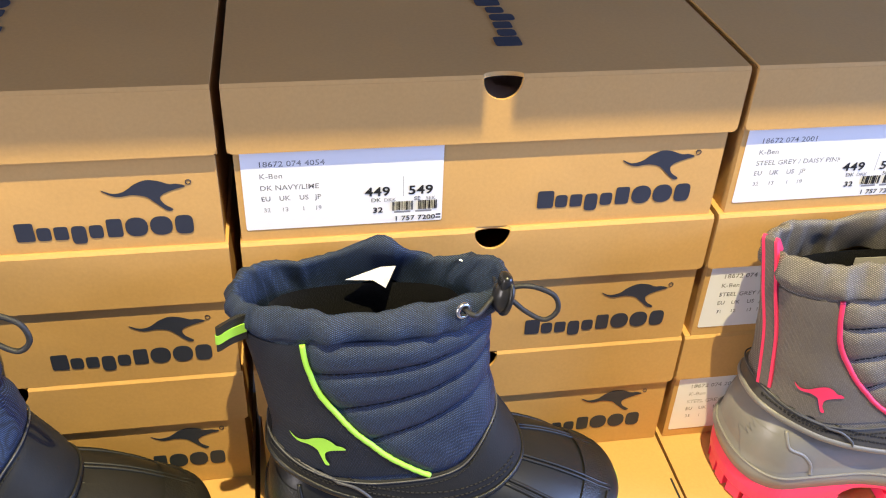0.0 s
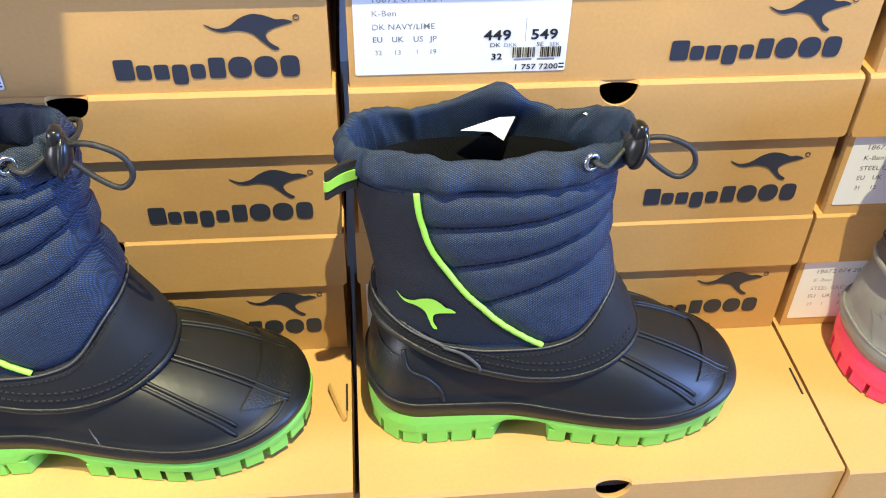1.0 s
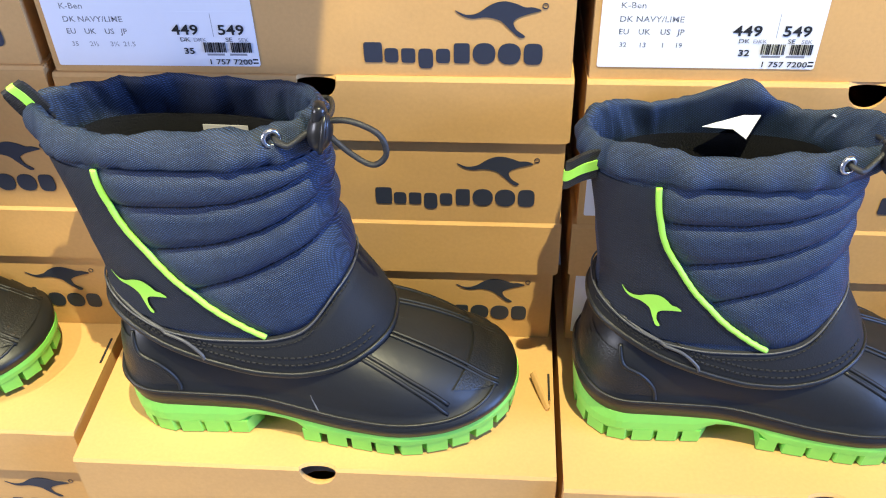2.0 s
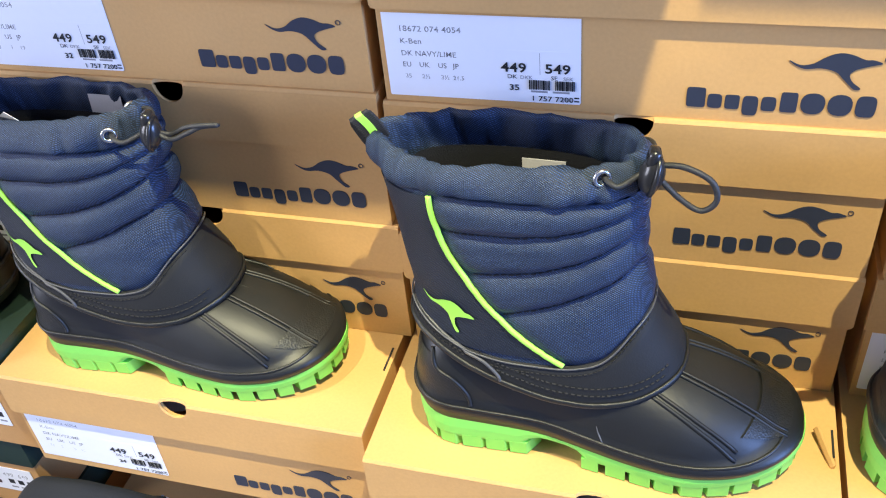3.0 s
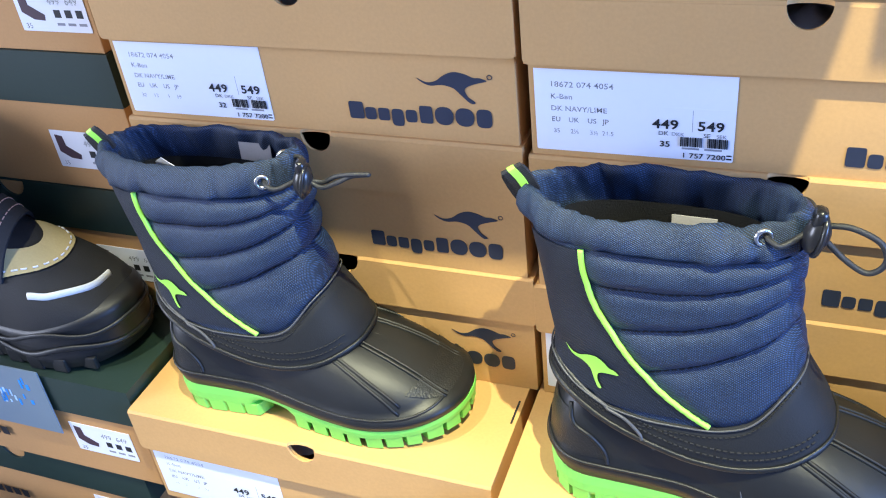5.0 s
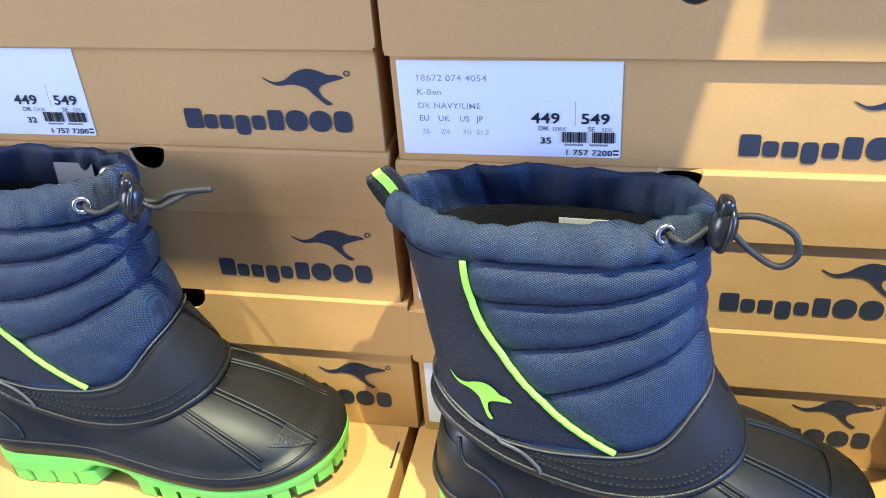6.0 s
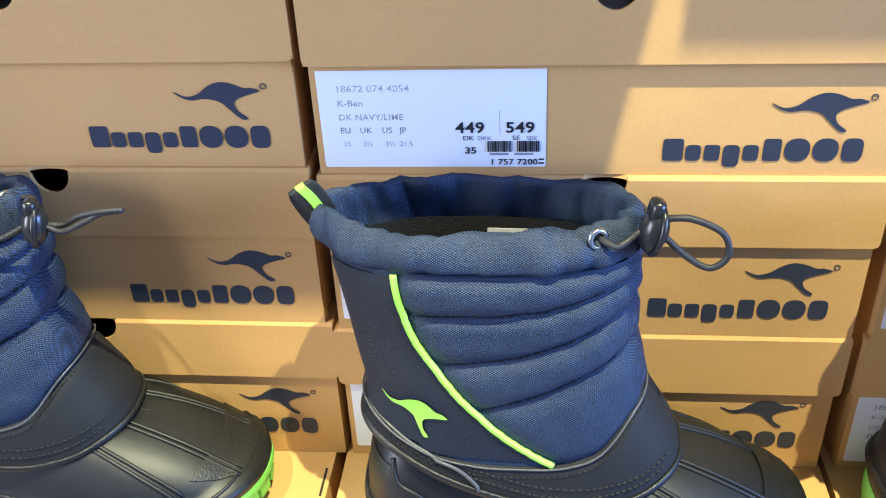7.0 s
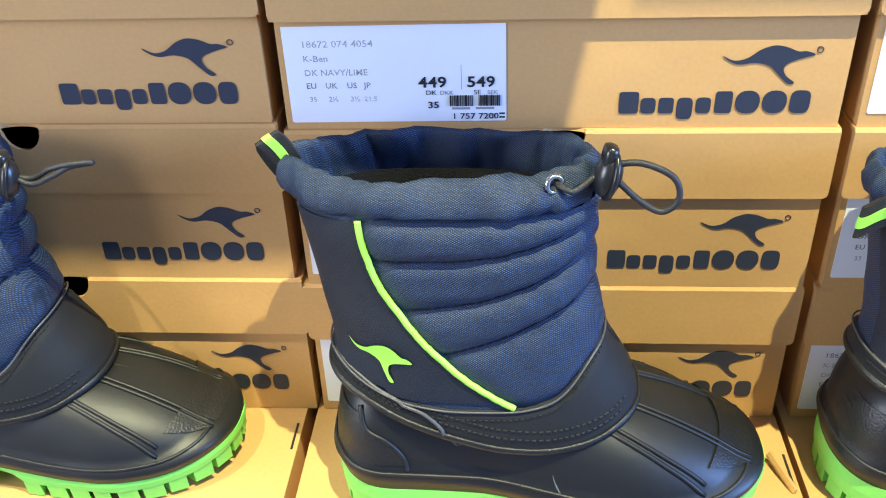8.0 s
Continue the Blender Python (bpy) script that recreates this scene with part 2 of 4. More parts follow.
def shelf(name, x0, x1, y0, y1, z, label):
    ob = new(name, finish(name, block(x0, x1, y0, y1, z - 0.02, z, 0.002), BOARD, False))
    return tagged(ob, label, "shelf", kind="structure")


shelf("shelf_middle", -0.752, 0.82, 0.44, 1.1, TOP - ROW - 0.001, "grey board under the boot boxes")
# unseen board added overhead; its front edge limits the light on the lids
shelf("shade_shelf", -1.6, 0.95, 0.366, 1.1, 1.298, "unseen grey board added above the boot boxes to shade them")
shelf("shelf_lower", -1.6, 0.82, 0.10, 1.1, 0.302, "grey board near the floor")


# ---- shoe boxes ----
def bitten(x0, x1, z0, z1, cx, rx, rz, corner):
    """A panel's outline with a rounded bite in its upper edge and rounded lower corners."""
    out = [(x0, z1)]
    if rx:
        out += [(cx + rx * math.cos(a), z1 + rz * math.sin(a)) for a in (math.pi + math.pi * k / 12 for k in range(13))]
    out += [(x1, z1)]
    for c, s in ((x1, 1), (x0, -1)):
        ring = [(c - s * corner * (1 - math.cos(a)), z0 + corner * (1 - math.sin(a))) for a in (math.pi / 2 * k / 4 for k in range(5))]
        out += ring if s > 0 else ring[::-1]
    return out


def swoosh():
    """The mark on the boxes and boots as a plain tapered sweep with a spur, in a unit square."""
    pts = [(0, 0.72), (0.13, 0.60), (0.27, 0.66), (0.40, 0.86), (0.54, 0.97), (0.68, 0.93), (0.81, 0.82), (0.90, 0.82), (1.0, 0.74), (0.90, 0.67),
           (0.80, 0.60), (0.72, 0.52), (0.68, 0.40), (0.72, 0.20), (0.82, 0.03), (0.75, 0.0), (0.62, 0.26), (0.52, 0.46), (0.36, 0.54), (0.2, 0.50), (0.09, 0.57)]
    return [(p.x, p.y) for p in smooth_line([(a, b, 0) for a, b in pts], 4, True)]


def blob(cx, cz, rx, rz, power):
    out = []
    for k in range(20):
        a = 2 * math.pi * k / 20
        c, s = math.cos(a), math.sin(a)
        out.append((cx + rx * math.copysign(abs(c) ** (2 / power), c), cz + rz * math.copysign(abs(s) ** (2 / power), s)))
    return out


# start, width, foot, height, roundness of the nine plain blocks that stand for the maker's name
BLOCKS = ((0, 0.105, 0, 1, 8), (0.115, 0.08, 0, 0.72, 4), (0.21, 0.08, 0, 0.72, 6), (0.305, 0.085, -0.27, 0.99, 4), (0.405, 0.08, 0, 0.72, 4),
          (0.505, 0.09, 0, 1, 7), (0.61, 0.128, -0.02, 1.04, 2.3), (0.75, 0.128, -0.02, 1.04, 2.3), (0.893, 0.105, -0.02, 1.04, 3.4))
BLOCKS = [finish("print_block", plate(blob(x + w / 2, z + h / 2, w / 2, h / 2, q), lambda a, b, d: (a * 0.1, -d, b * 0.0125), 0.0003), INK, False) for x, w, z, h, q in BLOCKS]


def wordmark(parent, m):
    first = part("wordmark", BLOCKS[0], INK, parent, "row of plain navy printed blocks")
    first.matrix_basis = m
    for me in BLOCKS[1:]:
        part("print_block", me, INK, first)


MARK = finish("mark", plate(swoosh(), lambda a, b, d: (a * 0.0465, -d, b * 0.0215), 0.0003), INK, False)
RING = finish("small_mark", loft([[(r * math.cos(a), y, r * math.sin(a)) for a in (2 * math.pi * k / 16 for k in range(16))] for r, y in ((0.0013, 0), (0.0013, -0.0003), (0.0017, -0.0003), (0.0017, 0))]), INK, False)


def barcode_mesh():
    bm = bmesh.new()
    x = 0
    rng = random.Random(5)
    while x < 0.0285:
        w = rng.choice((0.0003, 0.0005, 0.0008, 0.0011))
        if abs(x - 0.0145) > 0.0018:
            block(x, x + w, -0.0003, 0, 0, 0.0062, bm=bm)
        x += w + rng.choice((0.0003, 0.0004, 0.0006, 0.0009))
    return finish("barcode", bm, BLACKINK, False)


BARCODE = barcode_mesh()
BAR = finish("bar", block(0, 1, -0.0003, 0, 0, 1), BLACKINK, False)
GREYBAR = finish("grey_bar", block(0, 1, -0.0003, 0, 0, 1), GREYINK, False)


def bar(parent, x, z, w, h, mesh=None):
    ob = part("printed_bar", mesh or BAR, BLACKINK, parent)
    ob.matrix_basis = Matrix.Translation((x, -0.0002, z)) @ Matrix.Diagonal((w, 1, h, 1))


def sticker(parent, x, y, z, size, code, colour, W=0.118, H=0.0545, tilt=0.0):
    """White size label with a price label on its right end."""
    lab = part("size_label", plate(bitten(0, W, 0, H, 0, 0, 0, 0.0012), lambda a, b, d: (a, -d, b), 0.0004), PAPER, parent, "white paper size and price label")
    lab.matrix_basis = pose(x, y, z, 0, tilt, 0)
    p = part("price_label", plate(bitten(0.067, W - 0.0005, 0.002, H * 0.62, 0, 0, 0, 0.0008), lambda a, b, d: (a, -d - 0.0004, b), 0.00008), PAPER, lab, "white price label with black figures")
    p.matrix_basis = pose(0, 0, 0)
    write(code, lab, 0.0095, H * 0.79, 0.0035, BLACKINK, 0.012, 1.12)
    write("K-Ben", lab, 0.0098, H * 0.645, 0.0033, BLACKINK, 0.012, 1.1)
    write(colour, lab, 0.0098, H * 0.50, 0.0033, BLACKINK, 0.012, 1.05)
    for k, (a, b) in enumerate(zip(("EU", "UK", "US", "JP"), size)):
        write(a, lab, 0.0100 + (0, 0.0105, 0.0222, 0.0315)[k], H * 0.365, 0.0032, BLACKINK, 0.012)
        write(b, lab, 0.0110 + (0, 0.0105, 0.0225, 0.0300)[k], H * 0.225, 0.0028, BLACKINK, 0.012)
    for words, a, b, hh, bold in (("449", 0.0690, 0.385, 0.0058, 0.022), ("549", 0.0950, 0.385, 0.0058, 0.022), ("DK", 0.0725, 0.305, 0.0026, 0.0), ("SE", 0.0985, 0.305, 0.0026, 0.0),
                                  (size[0], 0.0735, 0.165, 0.0036, 0.025), ("1 757 7200", 0.0865, 0.045, 0.0032, 0.015)):
        ob = write(words, lab, a + 0.002, H * b - 0.001, hh, BLACKINK, bold, 1.15)
        ob.location.y -= 0.0004
    for words, a in (("DKK", 0.0822), ("SEK", 0.1078)):
        ob = write(words, lab, a, H * 0.305 - 0.001, 0.0023, GREYINK, 0.0, 1.1)
        ob.location.y -= 0.0004
    for a in (0.0885, 0.1015):
        bar(lab, a, H * 0.125, 0.010, 0.0013, GREYBAR)
    bar(lab, 0.0940, H * 0.34, 0.0003, 0.014, GREYBAR), bar(lab, 0.1142, H * 0.03, 0.0030, 0.0010), bar(lab, 0.1142, H * 0.07, 0.0030, 0.0010)
    c = tagged(part("barcode", BARCODE, BLACKINK, lab), kind="stuff")
    c.matrix_basis = pose(0.0875, -0.0008, H * 0.165) @ Matrix.Diagonal((0.95, 1, 1, 1))
    return lab


def shoe_box(x, y, z, size, code, colour, lead="kraft-brown card shoe box with navy print", W=0.302, D=0.2, H=ROW, LID=0.0425, yaw=0.0, tissue=False, group="stacked shoe boxes", proud=0.003, tilt=0.0, over=0.0, slit=0, up=0.0, lab_up=0.0):
    """A two-piece card shoe box; its origin is the lower front left corner."""
    box = thing("shoe_box", pose(x, y, z, tilt, 0, yaw), lead, "shoe box", group)
    t, g = 0.002, 0.002
    rng = random.Random(int((x + 2) * 977 + z * 6151))
    hx = W / 2 + 0.004
    # the tray
    body = part("body", plate(bitten(g, W - g, 0, H - 0.005, hx, 0.0125, 0.013, 0.0005), lambda a, b, d: (a, d, b), t), CARD, box)
    for bm in (plate(bitten(g, W - g, 0, H - 0.005, hx, 0, 0, 0.0005), lambda a, b, d: (a, D - d, b), t), block(g, g + t, t, D - t, 0, H - 0.005),
               block(W - g - t, W - g, t, D - t, 0, H - 0.005), block(g + t, W - g - t, t, D - t, 0, 0.002)):
        part("panel", bm, CARD, body)
    # the lid, a little larger than the tray
    e = rng.uniform(-0.0006, 0.0008)
    lid = part("lid", plate([(hx + 0.0115 * math.cos(a), -proud + 0.0045 * math.sin(a)) for a in (math.pi - math.pi * k / 10 for k in range(11))] + [(W + e, -proud), (W + e, D + proud), (-e, D + proud), (-e, -proud)],
                            lambda a, b, d: (a, b + (0.0016 if d == 0 and b < 0.01 else 0.0), H + 0.0002 - d), t), CARD, box)
    for bm in (plate(bitten(-e, W + e, H - LID + rng.uniform(-0.001, 0.001), H - 0.0019, hx, 0.0115, 0.0130, 0.0035), lambda a, b, d: (a, d - proud - over * (1 - (b - H + LID) / LID), b), t),
               block(-e, -e + t, -proud + t, D + proud, H - LID, H - t), block(W + e - t, W + e, -proud + t, D + proud, H - LID, H - t),
               block(-e + t, W + e - t, D + proud - t, D + proud, H - LID, H - t)):
        part("flap", bm, CARD, lid)
    if slit:
        # black block stands in for the shade inside a slit; no opening is cut
        part("slit", block(W - 0.0035, W - 0.002, 0.058, 0.082, H - 0.0005, H + 0.0006), BLACKINK, lid, "dark strip drawn as the shaded slit in the lid's edge")
    if slit > 1:
        tabline = [Vector(q) for q in ((W - 0.003, 0.056, H + 0.001), (W - 0.004, 0.050, H + 0.0022), (W - 0.009, 0.062, H + 0.005), (W - 0.014, 0.076, H + 0.0075))]
        part("loose_tab", tube(smooth_line(tabline, 4), 0.0028, 6, flat=0.3), CARD, lid, "bent-up strip of card")
    # print
    for mesh, nm, a, b in ((MARK, "mark", W - 0.067, 0.0290 + up), (RING, "small_mark", W - 0.0185, 0.0475 + up)):
        ob = part(nm, mesh, INK, box)
        ob.matrix_basis = pose(a, -0.0002, b)
    sticker(box, 0.0055, -0.0001, 0.0075 + lab_up, size, code, colour, tilt=rng.uniform(-0.4, 0.4))
    wordmark(box, pose(W - 0.1185, -0.0002, 0.0125 + up))
    wordmark(box, pose(W / 2 + 0.024, 0.035, H + 0.0004) @ pose(0, 0, 0, -90, 0, 0) @ pose(0, 0, 0, 0, -90, 0) @ Matrix.Diagonal((1.3, 1, 1.3, 1)))
    if tissue:
        bm = bmesh.new()
        bmesh.ops.create_grid(bm, x_segments=16, y_segments=10, size=0.5)
        for v in bm.verts:
            q = v.co.copy()
            v.co = Vector((hx + q.x * 0.12, 0.058 + q.y * 0.09, H - 0.020 + 0.012 * noise.noise(q * 7 + Vector((x, 0, 0))) - 0.01 * abs(q.x)))
        part("tissue_paper", bm, TISSUE, box, "crumpled white tissue paper", True)
    return box


COLS = (("P", -0.7590, ("32", "13", "1", "19")), ("Q", -0.4525, ("35", "2\u00bd", "3\u00bd", "21.5")), ("R", -0.1445, ("32", "13", "1", "19")), ("S", 0.1640, ("32", "13", "1", "19")))
SIZES = {("P", 1): ("34", "2", "3", "21"), ("Q", 1): ("33", "1", "2", "20"), ("R", 1): ("33", "1", "2", "20"), ("S", 1): ("31", "12", "13", "18.5"),
         ("P", 0): ("33", "1", "2", "20"), ("Q", 0): ("34", "2", "3", "21"), ("R", 0): ("35", "2\u00bd", "3\u00bd", "21.5"), ("S", 0): ("33", "1", "2", "20")}
for c, x, first in COLS:
    grey = c == "S"
    code, colour = ("18672 074 2001", "STEEL GREY / DAISY PINK") if grey else ("18672 074 4054", "DK NAVY/LIME")
    for r in range(3):
        size = first if r == 2 else SIZES[c, r]
        dx = {("R", 1): 0.001, ("S", 0): -0.004, ("S", 1): -0.002, ("Q", 0): -0.0015, ("P", 0): 0.002}.get((c, r), 0)
        rise = 0.004 if c == "P" else 0.0
        shoe_box(x + dx, FACE + (0.0015, 0.0, 0.0005)[r], TOP + ROW * r + 0.0004 * r + (rise if r else 0), size, code, colour, tissue=(r == 2), H=ROW + (rise if r == 0 else 0), up=(0.005, 0.001, -0.0042 if c == "Q" else -0.001)[r], lab_up=-0.0035 if (rise and r) or (c == "Q" and r == 2) else 0.0, proud=0.005 if r == 2 else 0.003,
                 lead=f"closed kraft-brown card shoe box, size {size[0]} label, in a stack")
# the boxes that carry the boots
for c, x, y, yaw, size in (("P", -0.7685, 0.392, 0.0, "34"), ("Q", -0.4560, 0.372, 0.0, "35"), ("R", -0.1470, 0.364, 0.2, "33"), ("S", 0.1600, 0.362, 0.0, "31")):
    code, colour = ("18672 074 2001", "STEEL GREY / DAISY PINK") if c == "S" else ("18672 074 4054", "DK NAVY/LIME")
    shoe_box(x, y, TOP - ROW - 0.0006, (size, "2", "3", "21"), code, colour, W=0.304, yaw=yaw, tissue=True, group="boxes under the boots", slit=2 if c == "Q" else 1,
             lead="kraft-brown card shoe box carrying a winter boot on its lid", proud=0.004)


# unseen boxes added on the upper board; their stepped fronts and gaps shape the shade on the stacks
def shade_box(x0, x1, y, z, h, d=0.3):
    box = thing("shoe_box", pose(x0, y, z), "unseen kraft-brown box added on the upper board to shade the stacks", "shoe box", "boxes on the upper board")
    w = x1 - x0
    part("body", block(0.002, w - 0.002, 0.003, d, 0, h - 0.004, 0.001), CARD, box)
    part("lid", block(0, w, 0, d + 0.003, h - 0.04, h, 0.0015), CARD, box)


for x0, x1, y in ((-1.13, -0.826, 0.31), (-0.825, -0.520, 0.308), (-0.519, -0.214, 0.308), (-0.2045, 0.0065, 0.345), (0.0155, 0.318, 0.346), (0.321, 0.63, 0.346)):
    shade_box(x0, x1, y, 1.298, 0.105)


# ---- the dark green boxes of the next stack ----
def green_box(x1, y, z, W=0.33, D=0.21, H=0.1, LID=0.037, label_at=None, yaw=0.0, notch=True):
    box = thing("green_shoe_box", pose(x1, y, z, 0, 0, yaw), "brown card shoe box with a dark green lid", "shoe box", "green-lidded shoe boxes")
    bm = block(-W + 0.002, -0.002, 0.002, D - 0.002, 0, H - 0.003, 0.0008)
    part("body", bm, CARD_N, box)
    lid = part("lid", block(-W, 0, 0.002, D + 0.002, H - 0.002, H), GREEN, box, "dark green card lid")
    for bm in (plate(bitten(-W, 0, H - LID, H, -0.15, 0.014 if notch else 0, 0.016, 0.001), lambda a, b, d: (a, d, b), 0.002), block(-W, -W + 0.0018, 0.002, D, H - LID, H - 0.002),
               block(-0.0018, 0, 0.002, D, H - LID, H - 0.002), block(-W + 0.0018, -0.0018, D, D + 0.002, H - LID, H - 0.002)):
        part("flap", bm, GREEN, lid)
    if label_at:
        a, b = label_at
        lab = part("size_label", plate(bitten(0, 0.064, 0, 0.034, 0, 0, 0, 0.001), lambda p, q, d: (p, -d, q), 0.0004), PAPER, box, "white label with a small picture and prices")
        lab.matrix_basis = pose(a, 0.0018, b)
        pic = part("picture", plate([(p * 0.022 + 0.003, q * 0.022 + 0.008) for p, q in ((0.05, 1), (0.38, 0.95), (0.42, 0.55), (1, 0.22), (0.95, 0.02), (0.5, 0.05), (0.06, 0.3))], lambda p, q, d: (p, -d - 0.0003, q), 0.0003), PHOTO, lab, "small dark printed shoe shape")
        pic.matrix_basis = pose(0, 0, 0)
        for words, p, q, hh in (("499", 0.031, 0.021, 0.005), ("649", 0.047, 0.021, 0.005), ("35", 0.004, 0.002, 0.004)):
            write(words, lab, p, q, hh, BLACKINK, 0.02)
        for p in (0.034, 0.044, 0.054):
            bar(lab, p, 0.011, 0.006, 0.006), bar(lab, p, 0.005, 0.007, 0.002, GREYBAR)
    for k in range(7):
        bar(box, -0.235 + 0.011 * k, 0.024, 0.0075, 0.010 if k else 0.013)
    return box


NX, NY = -0.776, 0.500
for z, lab in ((0.6562, (-0.082, 0.028)), (0.7784, (-0.085, 0.019)), (0.9006, (-0.070, 0.016))):
    green_box(NX, NY, z, H=0.122, LID=0.044, label_at=lab)
green_box(-0.773, 0.397, 0.5420, H=0.1135, LID=0.040, label_at=(-0.082, 0.026), notch=False)
green_box(-0.800, 0.402, 0.4405, H=0.101, label_at=(-0.074, 0.020))
green_box(-0.800, 0.405, 0.3395)


# ---- boots ----
def table(*pts):
    xs, ys = [p[0] for p in pts], [p[1] for p in pts]
    return lambda a: float(np.interp(a, xs, ys))


def soft_table(*pts):
    """Like table, but smoothed."""
    xs, ys = [p[0] for p in pts], [p[1] for p in pts]
    grid = np.linspace(xs[0], xs[-1], 240)
    vals = np.interp(grid, xs, ys)
    k = np.hanning(31)
    pad = np.r_[np.full(15, vals[0]), vals, np.full(15, vals[-1])]
    vals = np.convolve(pad, k / k.sum(), "valid")
    return lambda a: float(np.interp(a, grid, vals))


HALF = soft_table((0, 0.172), (0.13, 0.172), (0.38, 0.162), (0.55, 0.188), (0.72, 0.214), (1, 0.212))


def half_width(u):
    w = HALF(u)
    if u < 0.15:
        w *= max(0.0, 1 - ((0.15 - u) / 0.15) ** 2.3) ** (1 / 2.3)
    if u > 0.67:
        w *= max(0.0, 1 - ((u - 0.67) / 0.33) ** 2.2) ** (1 / 2.2)
    return w


def plan(n=120, heel=0.0):
    """The sole's outline, anticlockwise from the heel along the near side."""
    us = [0.5 - 0.5 * math.cos(math.pi * k / (n // 2)) for k in range(n // 2 + 1)]
    near = [(u + heel * max(0.0, 1 - u / 0.45) ** 1.5, -half_width(u)) for u in us]
    return near + [(u, -v * (0.95 - 0.06 * u)) for u, v in near[-2:0:-1]]


LIME_TOP = soft_table((0, 0.125), (0.1, 0.112), (0.3, 0.105), (0.42, 0.095), (0.6, 0.078), (0.85, 0.085), (1, 0.105))
FOX = soft_table((0, 0.185), (0.1, 0.168), (0.3, 0.155), (0.45, 0.142), (0.6, 0.122), (0.85, 0.125), (1, 0.15))
SPRING = table((0, 0.006), (0.08, 0.0), (0.75, 0.0), (0.9, 0.012), (1, 0.035))
CROWN = soft_table((0, 0.30), (0.1, 0.36), (0.4, 0.335), (0.6, 0.295), (0.70, 0.268), (0.78, 0.240), (0.86, 0.208), (0.94, 0.170), (0.98, 0.148), (1, 0.135))
U_MIN = soft_table((0.1, 0.0), (0.25, 0.025), (0.35, 0.045), (0.45, 0.055), (0.55, 0.045), (0.66, 0.025), (0.8, -0.002), (1.0, -0.004))
U_MAX = soft_table((0.1, 0.75), (0.25, 0.705), (0.33, 0.68), (0.38, 0.65), (0.43, 0.622), (0.5, 0.600), (0.6, 0.582), (0.78, 0.577), (1.0, 0.57))
SIDE = soft_table((0.1, 0.185), (0.25, 0.178), (0.35, 0.165), (0.45, 0.153), (0.6, 0.147), (0.74, 0.148), (0.80, 0.138), (0.86, 0.108), (1.0, 0.10))
EDGE_T = soft_table((-0.05, 0.45), (0.05, 0.425), (0.12, 0.385), (0.2, 0.355), (0.3, 0.343), (0.45, 0.345), (0.52, 0.36), (0.56, 0.395), (0.59, 0.44), (0.65, 0.475))
EDGE_B = soft_table((-0.05, 0.39), (0.05, 0.37), (0.12, 0.345), (0.2, 0.312), (0.3, 0.28), (0.4, 0.252), (0.5, 0.242), (0.58, 0.248), (0.63, 0.258), (0.67, 0.275), (0.75, 0.29))
PIPE = ((0.143, 0.772), (0.152, 0.71), (0.172, 0.64), (0.207, 0.575), (0.26, 0.50), (0.326, 0.43), (0.395, 0.375), (0.437, 0.347))
PIPE_U = table(*[(w, u) for u, w in PIPE[::-1]])
SEAMS = (soft_table((0.15, 0.685), (0.31, 0.69), (0.41, 0.70), (0.5, 0.72), (0.6, 0.75)), soft_table((0.2, 0.57), (0.36, 0.595), (0.47, 0.63), (0.6, 0.685)),
         soft_table((0.25, 0.455), (0.42, 0.515), (0.5, 0.55), (0.6, 0.59)))
CUFF = 0.775


def section(theta, w, grow=0.0):
    """A point of the leg's surface at angle theta (0: the toe side) and height w."""
    c, s = math.cos(theta), math.sin(theta)
    a0, a1, b = U_MIN(w) - grow, U_MAX(w) + grow, SIDE(w) + grow
    p = 2 / 2.5
    return (a0 + a1) / 2 + (a1 - a0) / 2 * math.copysign(abs(c) ** p, c), b * math.copysign(abs(s) ** p, s)


def on_edge(theta, edge, grow=0.0):
    w = 0.35
    for _ in range(8):
        w = 0.5 * w + 0.5 * edge(section(theta, w, grow)[0])
    return (*section(theta, w, grow), w)


class Skin:
    """Rays onto a built surface, to lay seams, piping and marks on it."""

    def __init__(self, bm):
        from mathutils.bvhtree import BVHTree
        self.tree = BVHTree.FromBMesh(bm)

    def side(self, u, w, L, lift=0.0):
        hit, nor, _, _ = self.tree.ray_cast(Vector((u * L, -0.4 * L, w * L)), Vector((0, 1, 0)))
        return None if hit is None else hit + Vector((0, -1, 0)).lerp(nor if nor.y < 0 else -nor, 0.7).normalized() * lift * L

    def down(self, u, v, L, lift=0.0):
        hit, nor, _, _ = self.tree.ray_cast(Vector((u * L, v * L, 0.7 * L)), Vector((0, 0, -1)))
        return None if hit is None else hit + (nor if nor.z > 0 else -nor) * lift * L


def dashes(line, length, gap, radius, L, bm=None):
    """Stitches: short threads along a line of points."""
    bm = bm or bmesh.new()
    acc, start = 0.0, 0
    for i in range(1, len(line)):
        acc += (line[i] - line[i - 1]).length
        if acc > length and start is not None:
            tube(line[start:i + 1], radius, 5, bm=bm)
            start, acc = None, 0.0
        elif start is None and acc > gap:
            start, acc = i, 0.0
    return bm


def keep(pts):
    return [p for p in pts if p is not None]


